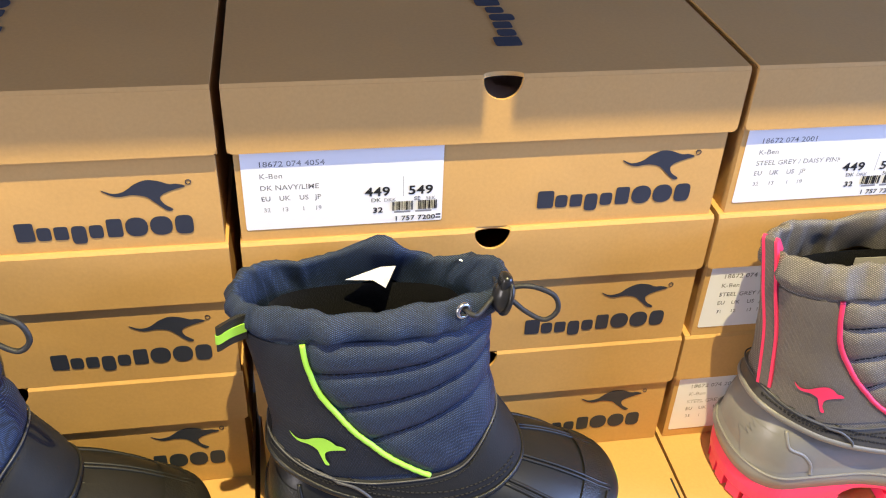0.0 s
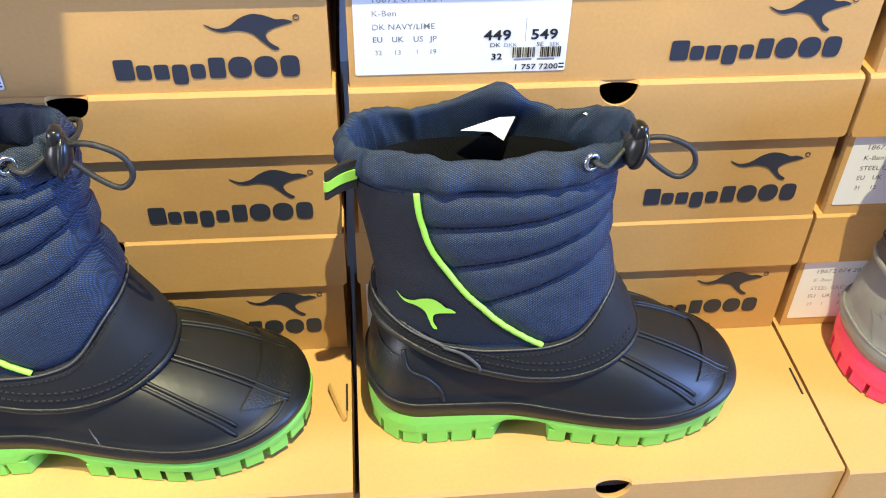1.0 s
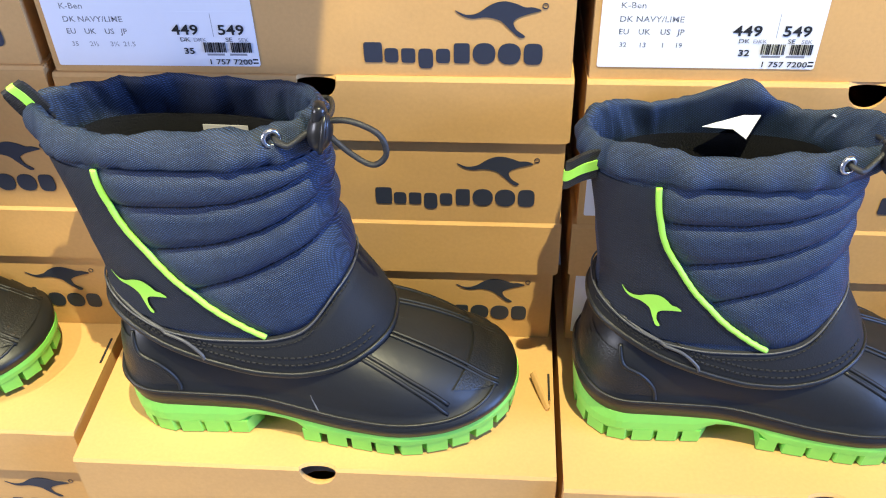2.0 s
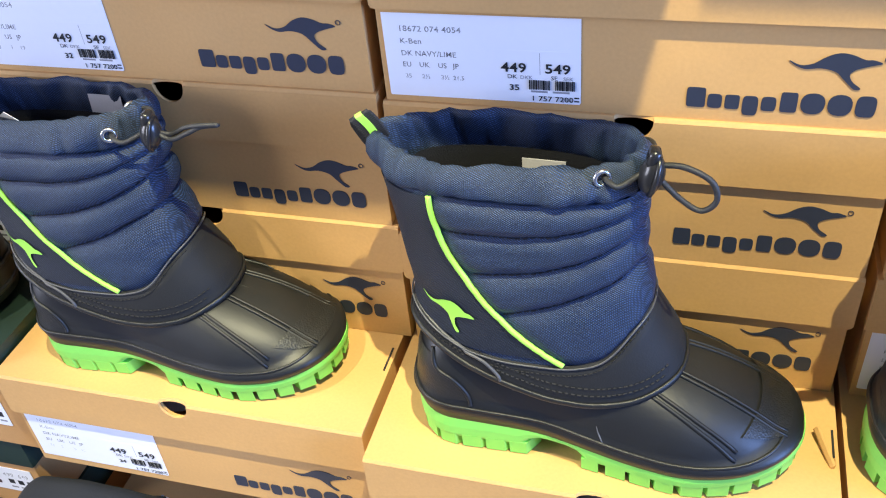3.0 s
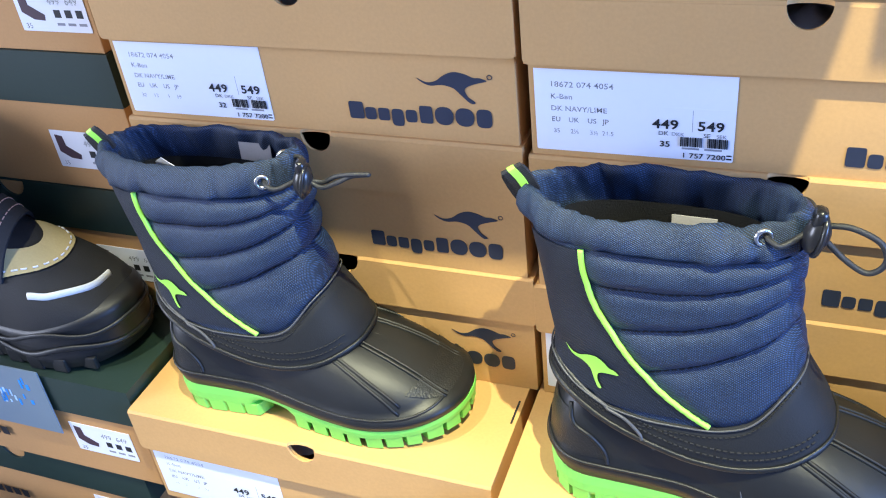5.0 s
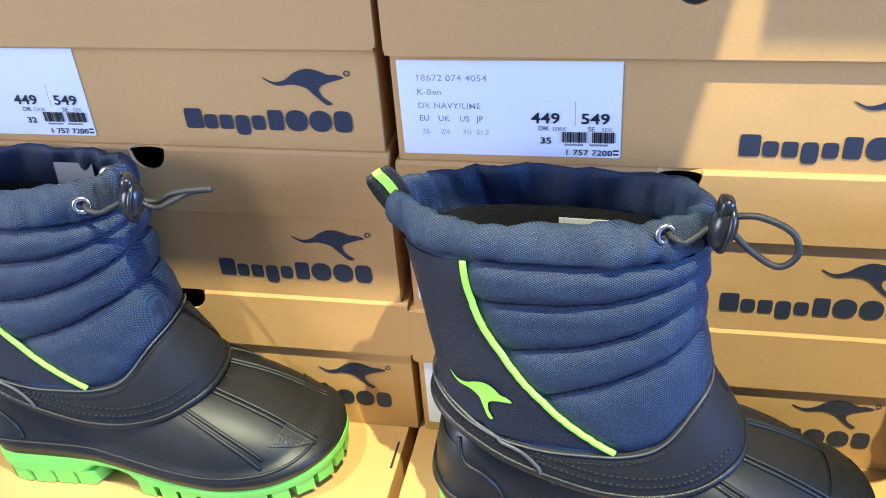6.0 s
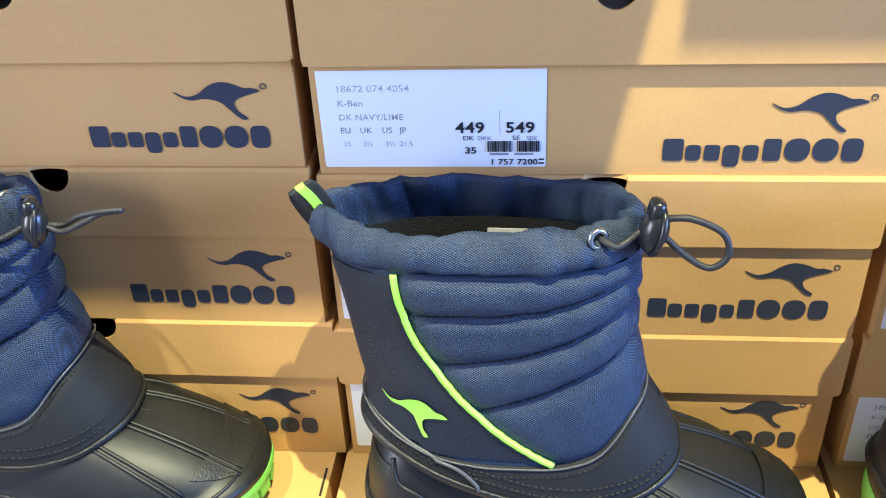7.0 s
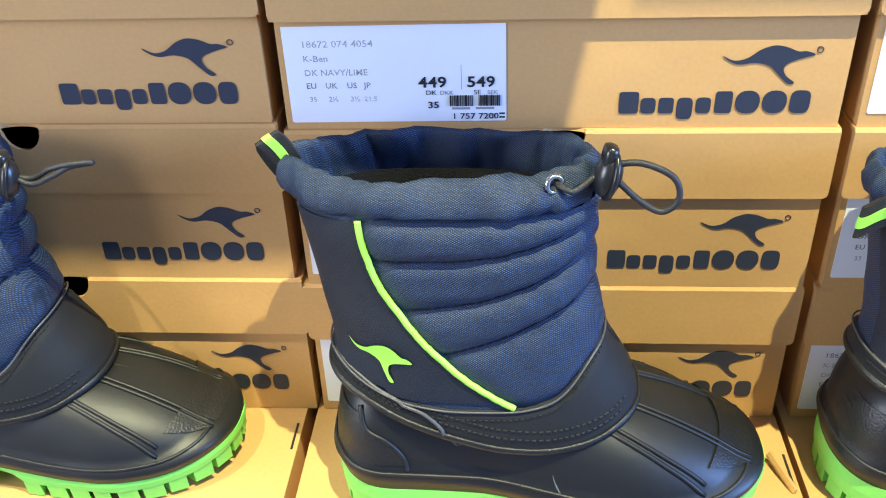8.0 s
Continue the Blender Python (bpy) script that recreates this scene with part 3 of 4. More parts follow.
def boot(m, L, look_of, label, seed=0, tab="up", peak=0.0, cord="loop", rim_h=0.90, flare=0.0, heel=0.02):
    """A padded winter boot with a rubber galosh, a drawstring cuff and a lugged sole; origin at the heel's foot, toe along +x."""
    cloth, plain, rubber, rough, collar_mat, bright, sole_mat = look_of
    ob = thing("winter_boot", m, label, "boot", "boots on display")
    N = 120
    rnd = Vector((seed * 3.7, seed * 1.3, 0))

    # outsole: a band with lugs under it
    line = plan(N, heel)
    bottom = lambda u: 0.036 + SPRING(u) + 0.038 * max(0.0, 1 - ((u - 0.415) / 0.085) ** 4)
    rings = []
    for grow, top in ((0.72, 0), (0.985, 0), (1.012, 0.18), (1.02, 0.55), (1.012, 0.97), (0.98, 1.0), (0.8, 1.0)):
        rings.append([((0.5 + (u - 0.5) * (1 + (grow - 1) * 0.6)) * L, v * grow * L, (bottom(u) + (LIME_TOP(u) - bottom(u)) * top) * L) for u, v in line])
    sole = part("outsole", loft(rings, True, True), sole_mat, ob, "bright rubber outsole with deep lugs")
    s_len = [0.0]
    for (u0, v0), (u1, v1) in zip(line, line[1:] + line[:1]):
        s_len.append(s_len[-1] + math.hypot(u1 - u0, v1 - v0))
    us, vs = [p[0] for p in line] + [line[0][0]], [p[1] for p in line] + [line[0][1]]
    at = lambda s: (float(np.interp(s % s_len[-1], s_len, us)), float(np.interp(s % s_len[-1], s_len, vs)))
    count = 38
    for k in range(count):
        s = (k + 0.1) * s_len[-1] / count
        um, vm = at(s + 0.02)
        if 0.335 < um < 0.495:
            continue
        wide = s_len[-1] / count * (0.80 if k % 3 else 0.70)
        corners = [at(s), at(s + wide)]
        deep = 0.62 if k % 2 else 0.70
        low = SPRING(um)
        quad = [(corners[0], 1.0), (corners[1], 1.0), (corners[1], deep), (corners[0], deep)]
        lo = [((0.5 + (u - 0.5) * (1 + (g - 1) * 0.6)) * L, v * g * 0.985 * L, low * L) for (u, v), g in quad]
        hi = [((0.5 + (u - 0.5) * (1 + (g - 1) * 0.6)) * L, v * g * 1.01 * L, (low + 0.046) * L) for (u, v), g in quad]
        part("lug", loft([lo, hi], True, True), sole_mat, sole)
    for u in (0.1, 0.17, 0.24, 0.6, 0.68, 0.76, 0.84):
        w = half_width(u) * 0.6
        part("lug", block((u - 0.02) * L, (u + 0.02) * L, -w * L, w * L, SPRING(u) * L, (0.07 + SPRING(u)) * L), sole_mat, sole)

    # galosh
    rings, steps = [], 30
    for i in range(steps + 1):
        t = i / steps
        a = t * math.pi / 2
        ring = []
        for u, v in line:
            pw = float(np.interp(u, (0, 0.25, 0.6, 0.75, 1), (4.2, 3.8, 2.9, 2.5, 2.6)))
            r, h = math.cos(a) ** (2 / pw), math.sin(a) ** (2 / pw)
            su = min(max(u, 0.17), 0.74)
            uu, vv = su + (u - su) * (0.02 + 0.98 * r), v * (0.004 + 0.996 * r)
            base = LIME_TOP(u) - 0.012
            z = base + (CROWN(uu) - base) * h
            f = FOX(u)
            lip = 0.013 * math.exp(-((z - f + 0.02) / 0.022) ** 2) if z < f else 0.013 * math.exp(-((z - f + 0.02) / 0.022) ** 2) * max(0.0, 1 - (z - f) / 0.008)
            ring.append(((uu + (lip if u > 0.74 else -lip if u < 0.17 else 0)) * L, (vv + math.copysign(lip, v) * (0 if abs(v) < 1e-6 else 1)) * L, z * L))
        rings.append(ring)
    bm = loft(rings, True, True)
    bm.normal_update()
    shell = Skin(bm)
    galosh = part("galosh", bm, rubber, ob, "", True)
    ridge = []
    for k, (u, v) in enumerate(line):
        col_ = [Vector(r[k]) for r in rings]
        j = next(i for i in range(len(col_)) if col_[i].z >= (FOX(u) - 0.004) * L)
        a, b = col_[j - 1], col_[j]
        ridge.append(a.lerp(b, ((FOX(u) - 0.004) * L - a.z) / max(b.z - a.z, 1e-6)))
    part("foxing_ridge", tube(ridge, 0.0045 * L, 6, True), rubber, galosh, "", True)
    # ridges over the toe
    for k, (u0, v0, u1, v1, bend) in enumerate(((0.640, -0.128, 0.842, -0.176, -0.006), (0.685, -0.055, 0.955, -0.082, -0.004), (0.685, 0.055, 0.955, 0.082, 0.004), (0.640, 0.128, 0.842, 0.160, 0.006))):
        for off in (-0.0065, 0.0065):
            pts = keep([shell.down(u0 + (u1 - u0) * q, v0 + (v1 - v0) * q + off + bend * math.sin(math.pi * q), L, 0.0005) for q in (j / 14 for j in range(15))])
            part("toe_ridge", tube(pts, 0.0056 * L, 6), rubber, galosh, "", True)
    # the grained toe cap
    cap = [[shell.down(u - 1.9 * v * v, v, L, 0.0045) for v in (half_width(u) * 0.86 * (-1 + 2 * j / 22) for j in range(23))] for u in (0.890 + 0.078 * i / 10 for i in range(11))]
    bm = bmesh.new()
    rows = [[bm.verts.new(p) if p is not None else None for p in row] for row in cap]
    for i in range(10):
        for j in range(22):
            q = (rows[i][j], rows[i][j + 1], rows[i + 1][j + 1], rows[i + 1][j])
            if all(q):
                bm.faces.new(q)
    part("toe_cap", bm, rough, galosh, "grained rubber toe cap", True)
    # heel patch
    edge = smooth_line([(0.112, 0.315, 0), (0.122, 0.27, 0), (0.165, 0.245, 0), (0.198, 0.205, 0), (0.208, 0.165, 0)], 6)
    pts = keep([shell.side(p.x, p.y, L, 0.001) for p in edge])
    part("heel_patch_edge", tube(pts, 0.0055 * L, 6), rubber, galosh, "", True)
    grid = []
    for i in range(9):
        w = 0.178 + (0.30 - 0.178) * i / 8
        u1 = float(np.interp(w, [p.y for p in edge[::-1]], [p.x for p in edge[::-1]]))
        grid.append([shell.side(0.03 + (u1 - 0.03) * j / 12, w, L, 0.003) for j in range(13)])
    bm = bmesh.new()
    rows = [[bm.verts.new(p) if p is not None else None for p in row] for row in grid]
    for i in range(8):
        for j in range(12):
            q = (rows[i][j], rows[i][j + 1], rows[i + 1][j + 1], rows[i + 1][j])
            if all(q):
                bm.faces.new(q)
    part("heel_patch", bm, rough, galosh, "grained rubber heel patch", True)

    if seed == 2:
        for marks in (((0.295, 0.262), (0.312, 0.236), (0.318, 0.232)), ((0.318, 0.232), (0.335, 0.238), (0.355, 0.237)), ((0.52, 0.172), (0.528, 0.145), (0.540, 0.125))):
            pts = keep([shell.side(a, b, L, 0.0002) for a, b in marks])
            part("scuff", tube(smooth_line(pts, 4), lambda q: 0.0006 * L + 0.0022 * L * math.sin(math.pi * q), 5, flat=0.5), SCUFF, galosh, "pale scuff in the rubber", True)

    # leg: plain behind the piping, quilted in front of it
    T, R = 144, 64
    angles = [2 * math.pi * k / T for k in range(T)]
    lows = [on_edge(a, EDGE_T) for a in angles]
    rings = []
    for i in range(R + 1):
        f = i / R
        ring = []
        for a, (_, _, w0) in zip(angles, lows):
            w = w0 - 0.03 + (CUFF + 0.01 - w0 + 0.03) * f
            u, _ = section(a, w)
            grow = 0.004 * noise.noise(Vector((u * 5, w * 6, math.sin(a) * 2)) + rnd)
            front = u - PIPE_U(w)
            if front > 0:
                marks = sorted([EDGE_T(u) - 0.005, CUFF] + [s(u) for s in SEAMS if s(u) > EDGE_T(u)])
                lo = max([q for q in marks if q <= w], default=marks[0])
                hi = min([q for q in marks if q > w], default=marks[-1] + 0.05)
                q = (w - lo) / max(hi - lo, 1e-3)
                pad = max(0.0, 1 - abs(2 * q - 1) ** 3.2)
                wr = 0.0035 * noise.noise(Vector((a * 7, w * 26, 4)) + rnd) * pad
                grow += (0.017 * pad + wr) * min(1.0, front / 0.045) - 0.004 * (1 - pad)
            else:
                grow += 0.002 + 0.005 * max(0.0, 1 - abs((w - 0.56 + 0.3 * u) / 0.06)) * 0.6
            u, v = section(a, w, grow)
            ring.append((u * L, v * L, w * L))
        rings.append(ring)
    bm = loft(rings)
    bm.normal_update()
    leg = Skin(bm)
    shaft = part("leg", bm, cloth, ob, "quilted woven leg", True)
    # the plain quarter behind the piping, laid on the leg
    grid = []
    for i in range(23):
        w = 0.36 + (CUFF - 0.005 - 0.36) * i / 22
        u1 = PIPE_U(w)
        a0 = U_MIN(w) + 0.004
        grid.append([(leg.side(a0 + (u1 - a0) * (j / 14) ** 1.5, w, L, 0.0045) if w > EDGE_T(a0 + (u1 - a0) * (j / 14) ** 1.5) - 0.01 else None) for j in range(15)])
    bm = bmesh.new()
    rows = [[bm.verts.new(p) if p is not None else None for p in row] for row in grid]
    for i in range(22):
        for j in range(14):
            q = (rows[i][j], rows[i][j + 1], rows[i + 1][j + 1], rows[i + 1][j])
            if all(q):
                bm.faces.new(q)
    part("rear_quarter", bm, plain, ob, "smooth plain cloth quarter", True)
    # piping
    pts = keep([leg.side(p.x, p.y, L, 0.005) for p in smooth_line([(u, w, 0) for u, w in PIPE], 8)])
    for _ in range(14):
        pts = [pts[0]] + [Vector((b.x, max(min((a.y + 2 * b.y + c.y) / 4, b.y + 0.0006), b.y - 0.0015), b.z)) for a, b, c in zip(pts, pts[1:], pts[2:])] + [pts[-1]]
    part("piping", tube(pts, 0.0070 * L, 8), bright, ob, "bright piping curving down the side", True)
    for s in SEAMS:
        us_ = [0.0 + j / 60 for j in range(61)]
        pts = keep([leg.side(u, s(u), L, 0.0012) for u in us_ if PIPE_U(s(u)) + 0.012 < u < U_MAX(s(u)) - 0.006 and s(u) > EDGE_T(u) + 0.01])
        if len(pts) > 4:
            fine = smooth_line(pts, 6)
            part("quilt_stitching", dashes(fine, 0.010 * L, 0.003 * L, 0.0022 * L, L), THREAD, shaft)
    # side mark
    bm = bmesh.new()
    ca, sa = math.cos(-0.28), math.sin(-0.28)
    flat_pts = [((a - 0.5) * 0.135, (b - 0.5) * 0.088) for a, b in swoosh()]
    bm.faces.new([bm.verts.new((0.162 + x * ca - y * sa, 0.452 + x * sa + y * ca, 0)) for x, y in flat_pts])
    bm.normal_update()
    bmesh.ops.triangulate(bm, faces=list(bm.faces))
    bmesh.ops.subdivide_edges(bm, edges=list(bm.edges), cuts=3, use_grid_fill=True)
    for v in bm.verts:
        v.co = leg.side(v.co.x, v.co.y, L, 0.0085) or v.co * L
    part("side_mark", bm, bright, ob, "bright plain sweep-shaped mark")

    # collar between leg and galosh
    rings = []
    for i in range(13):
        f = i / 12
        ring = []
        for a in angles:
            _, _, wt = on_edge(a, EDGE_T)
            _, _, wb = on_edge(a, EDGE_B, 0.01)
            w = wt + (wb - 0.012 - wt) * f
            fold = 0.006 if 0.05 < f else -0.006
            u, v = section(a, w, 0.004 + fold + 0.004 * f - (0.022 if f > 0.97 else 0) - 0.003 * math.exp(-((f - 0.80) / 0.06) ** 2))
            ring.append((u * L, v * L, w * L))
        rings.append(ring)
    bm = loft(rings)
    bm.normal_update()
    col = Skin(bm)
    collar = part("collar", bm, collar_mat, ob, "stitched synthetic collar", True)
    bm = bmesh.new()
    for off in (0.050, 0.030):
        pts = keep([col.side(0.05 + 0.62 * j / 420, EDGE_B(0.05 + 0.62 * j / 420) + off, L, 0.0008) for j in range(421)])
        dashes(pts, 0.0075 * L, 0.0045 * L, 0.0026 * L, L, bm)
    pts = keep([col.side(0.05 + 0.57 * j / 420, EDGE_T(0.05 + 0.57 * j / 420) - 0.020, L, 0.0008) for j in range(421)])
    dashes(pts, 0.006 * L, 0.0045 * L, 0.002 * L, L, bm)
    part("stitching", bm, THREAD, collar)
    line_pts = [Vector((p[0] * L, p[1] * L, p[2] * L)) for p in (on_edge(a, EDGE_B, 0.012) for a in angles)]
    part("galosh_rim", tube(line_pts, 0.0105 * L, 8, True, flat=0.55), rough, galosh, "ribbed rubber rim", True)
    line_pts = [Vector((p[0] * L, p[1] * L, p[2] * L)) for p in (on_edge(a, EDGE_T, 0.0125) for a in angles)]
    part("edge_piping", tube(line_pts, 0.0024 * L, 6, True), EDGING, collar, "thin grey edge piping", True)
    # heel counter flap that laps over the collar
    pts = keep([col.side(p.x, p.y, L, 0.004) for p in smooth_line([(0.06, 0.415, 0), (0.14, 0.375, 0), (0.2, 0.352, 0), (0.25, 0.335, 0), (0.285, 0.305, 0), (0.292, 0.288, 0)], 6)])
    part("counter_edge", tube(pts, 0.0042 * L, 6), EDGING, collar, "", True)

    # cuff, folded inwards at the rim
    prof = [(CUFF - 0.006, -0.010), (CUFF + 0.004, 0.004), (CUFF + 0.022, 0.012), (CUFF + 0.05, 0.017), (CUFF + 0.08, 0.016), (1, 0.010), (2, 0.0), (3, -0.012), (4, -0.020), (5, -0.024), (6, -0.024)]
    tops = {1: -0.012, 2: 0.0, 3: -0.008, 4: -0.035, 5: -0.075, 6: -0.13}
    rings = []
    for wv, g in prof:
        ring = []
        for a in angles:
            c = math.cos(a)
            rim = rim_h + 0.016 * noise.noise(Vector((c * 2.2, math.sin(a) * 2.2, 7)) + rnd) + 0.012 * max(0.0, c) ** 3 - 0.012 * max(0.0, math.sin(a)) + peak * math.exp(-((a - 1.45) / 0.16) ** 2) - peak * 0.35 * math.exp(-((a - 0.9) / 0.3) ** 2)
            w = rim + tops[int(wv)] if wv >= 1 else CUFF + (wv - CUFF) * (rim - CUFF) / (0.90 - CUFF)
            q = Vector((a * 2.4, w * 5, 1.5)) + rnd
            fold = 0.029 * (0.26 - abs(noise.noise(Vector((math.cos(a) * 3.1, math.sin(a) * 3.1 + w * 4, w * 7)) + rnd)))
            pleat = fold + 0.009 * noise.noise(Vector((math.cos(a) * 6, math.sin(a) * 6, w * 9)) + rnd) + 0.009 * noise.noise(Vector((math.cos(a) * 13, math.sin(a) * 13, w * 5)) + rnd)
            u, v = section(a, min(w, 0.95), g + pleat * (0.4 if wv < CUFF + 0.01 else 1))
            u += flare * max(0.0, c) * min(1.0, max(0.0, (w - CUFF) / 0.06))
            ring.append((u * L, v * L, w * L))
        rings.append(ring)
    bm = loft(rings)
    bmesh.ops.subdivide_edges(bm, edges=[e for e in bm.edges if abs(e.verts[0].co.z - e.verts[1].co.z) > 0.012 * L], cuts=1, use_grid_fill=True, smooth=0.8)
    bm.normal_update()
    cuff_skin = Skin(bm)
    cuff = part("cuff", bm, cloth, ob, "gathered woven drawstring cuff", True)
    rings = []
    for w, g in ((0.77, -0.060), (0.7, -0.058), (0.5, -0.05), (0.3, -0.03), (0.2, -0.04)):
        rings.append([(section(a, w, g)[0] * L, section(a, w, g)[1] * L, w * L) for a in angles])
    part("lining", loft(rings, False, True), LINING, ob, "dark fleece lining", True)
    # sewn-in label
    bm = bmesh.new()
    if tab == "flat":
        corners = [(0.25, 0.062, 0.80), (0.335, 0.072, 0.825), (0.37, 0.066, 0.83), (0.345, 0.048, 0.78), (0.315, 0.055, 0.80)]
    else:
        corners = [(0.30, 0.080, 0.745), (0.40, 0.078, 0.745), (0.40, 0.076, 0.68), (0.30, 0.078, 0.68)] if cord == "loop" else [(0.35, 0.100, 0.815), (0.45, 0.098, 0.815), (0.45, 0.092, 0.745), (0.35, 0.094, 0.745)]
    plate([(k, 0) for k in range(len(corners))], lambda k, b, d: (corners[int(k)][0] * L, (corners[int(k)][1] - d * 400 * 0.004) * L, corners[int(k)][2] * L), 0.001, bm)
    part("sewn_label", bm, PAPER if tab == "flat" else LABELCLOTH, ob, "small pale sewn-in label")

    if cord == "ends":
        tag = [(0.155, -0.02, 0.775), (0.235, -0.03, 0.770), (0.235, -0.05, 0.815), (0.195, -0.045, 0.835), (0.165, -0.035, 0.815)]
        part("price_tag", plate([(k, 0) for k in range(5)], lambda k, b, d: (tag[k][0] * L, (tag[k][1] - d * 2) * L, tag[k][2] * L), 0.001), PAPER, ob, "white paper price tag tucked in the leg")

    # drawstring: eyelets, cords, toggle
    E1 = cuff_skin.side(0.505, 0.835, L, 0.004)
    E2 = Vector((0.53 * L, 0.10 * L, 0.80 * L)) if cord == "loop" else Vector((0.560 * L, -0.02 * L, 0.850 * L))
    E1 = E1 if cord == "loop" else cuff_skin.side(0.535, 0.825, L, 0.004)
    tg = Vector((0.60 * L, -0.095 * L, 0.850 * L)) if cord == "loop" else Vector((0.655 * L, -0.105 * L, 0.838 * L))
    for e, nrm in ((E1, Vector((0.45, -0.88, 0.1))), (E2, Vector((0.6, 0.78, 0.1)) if cord == "loop" else Vector((0.8, -0.5, 0.3)))):
        nrm.normalize()
        s = nrm.orthogonal().normalized()
        t = nrm.cross(s)
        ring = [e + 0.0155 * L * (math.cos(q) * s + math.sin(q) * t) for q in (2 * math.pi * k / 20 for k in range(20))]
        part("eyelet", tube(ring, 0.0055 * L, 8, True), STEEL, cuff, "nickel eyelet", True)
    r = 0.0062 * L
    hole = tg + Vector((-0.02 * L, 0, 0))
    part("cord", tube(smooth_line([E1 + Vector((0, 0.01 * L, 0)), E1 + Vector((0.02 * L, -0.012 * L, -0.004 * L)), (E1 + hole) / 2 + Vector((0, -0.016 * L, -0.014 * L)), hole], 8), r, 8), CORD, ob, "black elastic drawstring", True)
    part("cord", tube(smooth_line([E2, E2 + Vector((0.05 * L, 0.0, 0.004 * L)), (E2 + hole) / 2 + Vector((0.045 * L, 0, 0.0)), hole + Vector((0.004 * L, 0.01 * L, 0.012 * L))], 8), r, 8), CORD, ob, "black elastic drawstring", True)
    if cord == "loop":
        ring = [tg + Vector(p) * L for p in ((0.01, 0, 0.022), (0.06, -0.004, 0.026), (0.115, -0.01, 0.002), (0.128, -0.014, -0.04), (0.10, -0.012, -0.068), (0.055, -0.006, -0.045), (0.01, 0, -0.002))]
    else:
        ring = [tg + Vector(p) * L for p in ((0.01, 0, 0.006), (0.05, -0.004, -0.012), (0.095, 0.0, 0.004), (0.135, 0.006, 0.022), (0.18, 0.01, 0.028), (0.137, 0.004, 0.028), (0.09, 0.008, 0.016), (0.05, 0.008, -0.004), (0.01, 0.004, 0.004))]
    part("cord_end", tube(smooth_line(ring, 8), r, 8), CORD, ob, "black elastic cord end", True)
    bm = bmesh.new()
    bmesh.ops.create_uvsphere(bm, u_segments=20, v_segments=12, radius=1)
    for v in bm.verts:
        v.co = Vector((v.co.x * 0.026, v.co.y * 0.030, v.co.z * 0.044)) * L
    tog = part("toggle", bm, PLASTIC, ob, "black plastic cord lock", True)
    tog.matrix_basis = Matrix.Translation(tg) @ pose(0, 0, 0, 0, 12, 10)
    bm = block(-0.020 * L, 0.006 * L, -0.019 * L, 0.019 * L, 0.02 * L, 0.060 * L, 0.0115 * L)
    part("push_button", bm, PLASTIC, tog, "", True)
    ring = [Vector((0.004 * L, math.cos(q) * 0.034 * L, math.sin(q) * 0.044 * L)) for q in (2 * math.pi * k / 24 for k in range(24))]
    part("toggle_ring", tube(ring, 0.006 * L, 6, True), PLASTIC, tog, "", True)

    # pull tab at the heel
    if tab == "flat":
        strip = [Vector(p) * L for p in ((0.02, -0.075, 0.790), (-0.012, -0.088, 0.786), (-0.036, -0.086, 0.766), (-0.043, -0.078, 0.758), (-0.018, -0.072, 0.770), (0.012, -0.062, 0.78))]
        across = Vector((0.05, -0.05, 1)).normalized() * 0.036 * L
    elif tab == "up":
        strip = [Vector(p) * L for p in ((0.0, 0.0, 0.79), (-0.024, -0.006, 0.83), (-0.042, -0.012, 0.872), (-0.036, -0.02, 0.884), (-0.018, -0.016, 0.86), (0.0, -0.01, 0.82))]
        across = Vector((0.80, 0.10, 0.50)).normalized() * 0.026 * L
    else:
        strip = [Vector(p) * L for p in ((-0.005, -0.01, 0.86), (-0.03, -0.02, 0.90), (-0.022, -0.03, 0.85), (0.0, -0.04, 0.74), (0.028, -0.05, 0.62), (0.045, -0.055, 0.50), (0.052, -0.06, 0.43))]
        across = Vector((0.6, -0.8, 0.1)).normalized() * 0.021 * L
    fine = smooth_line(strip, 6)
    bands = ((-1, -0.36, WEBBING), (-0.36, 0.36, bright), (0.36, 1, WEBBING)) if tab != "long" else ((-1, -0.62, bright), (-0.62, 0.62, plain), (0.62, 1, bright))
    pull = None
    for lo, hi, mat in bands:
        bm = bmesh.new()
        sec = []
        for i, p in enumerate(fine):
            t = (fine[min(i + 1, len(fine) - 1)] - fine[max(i - 1, 0)]).normalized()
            nn = t.cross(across).normalized() * (0.0045 if mat is not bright else 0.0065) * L
            sec.append([p + across * lo - nn, p + across * hi - nn, p + across * hi + nn, p + across * lo + nn])
        loft(sec, True, True, bm)
        if pull is None:
            pull = part("pull_tab", bm, mat, ob, "webbing pull loop with a bright stripe")
        else:
            part("stripe", bm, mat, pull)
    return ob


NAVY_LIME = (NAVY, NAVYPLAIN, RUBBER, RUBBERROUGH, COLLAR, LIMECORD, LIME)
GREY_PINK = (GREYCLOTH, GREYPLAIN, GREYRUBBER, GREYRUBBER, GREYCOLLAR, PINK, PINK)
ON = TOP + 0.0006
boot(pose(-0.1450, 0.4425, ON, 0, 0, -1.3), 0.248, NAVY_LIME, "navy quilted winter boot with lime piping and flopped pull loop", 1, "flat", 0.06, "loop", 0.850, 0.045, heel=0.025)
boot(pose(-0.4370, 0.4375, ON, 0, 0, -0.8), 0.260, NAVY_LIME, "large navy quilted winter boot with lime piping and upright pull loop", 2, "up", 0.0, "loop", 0.852, heel=0.036)
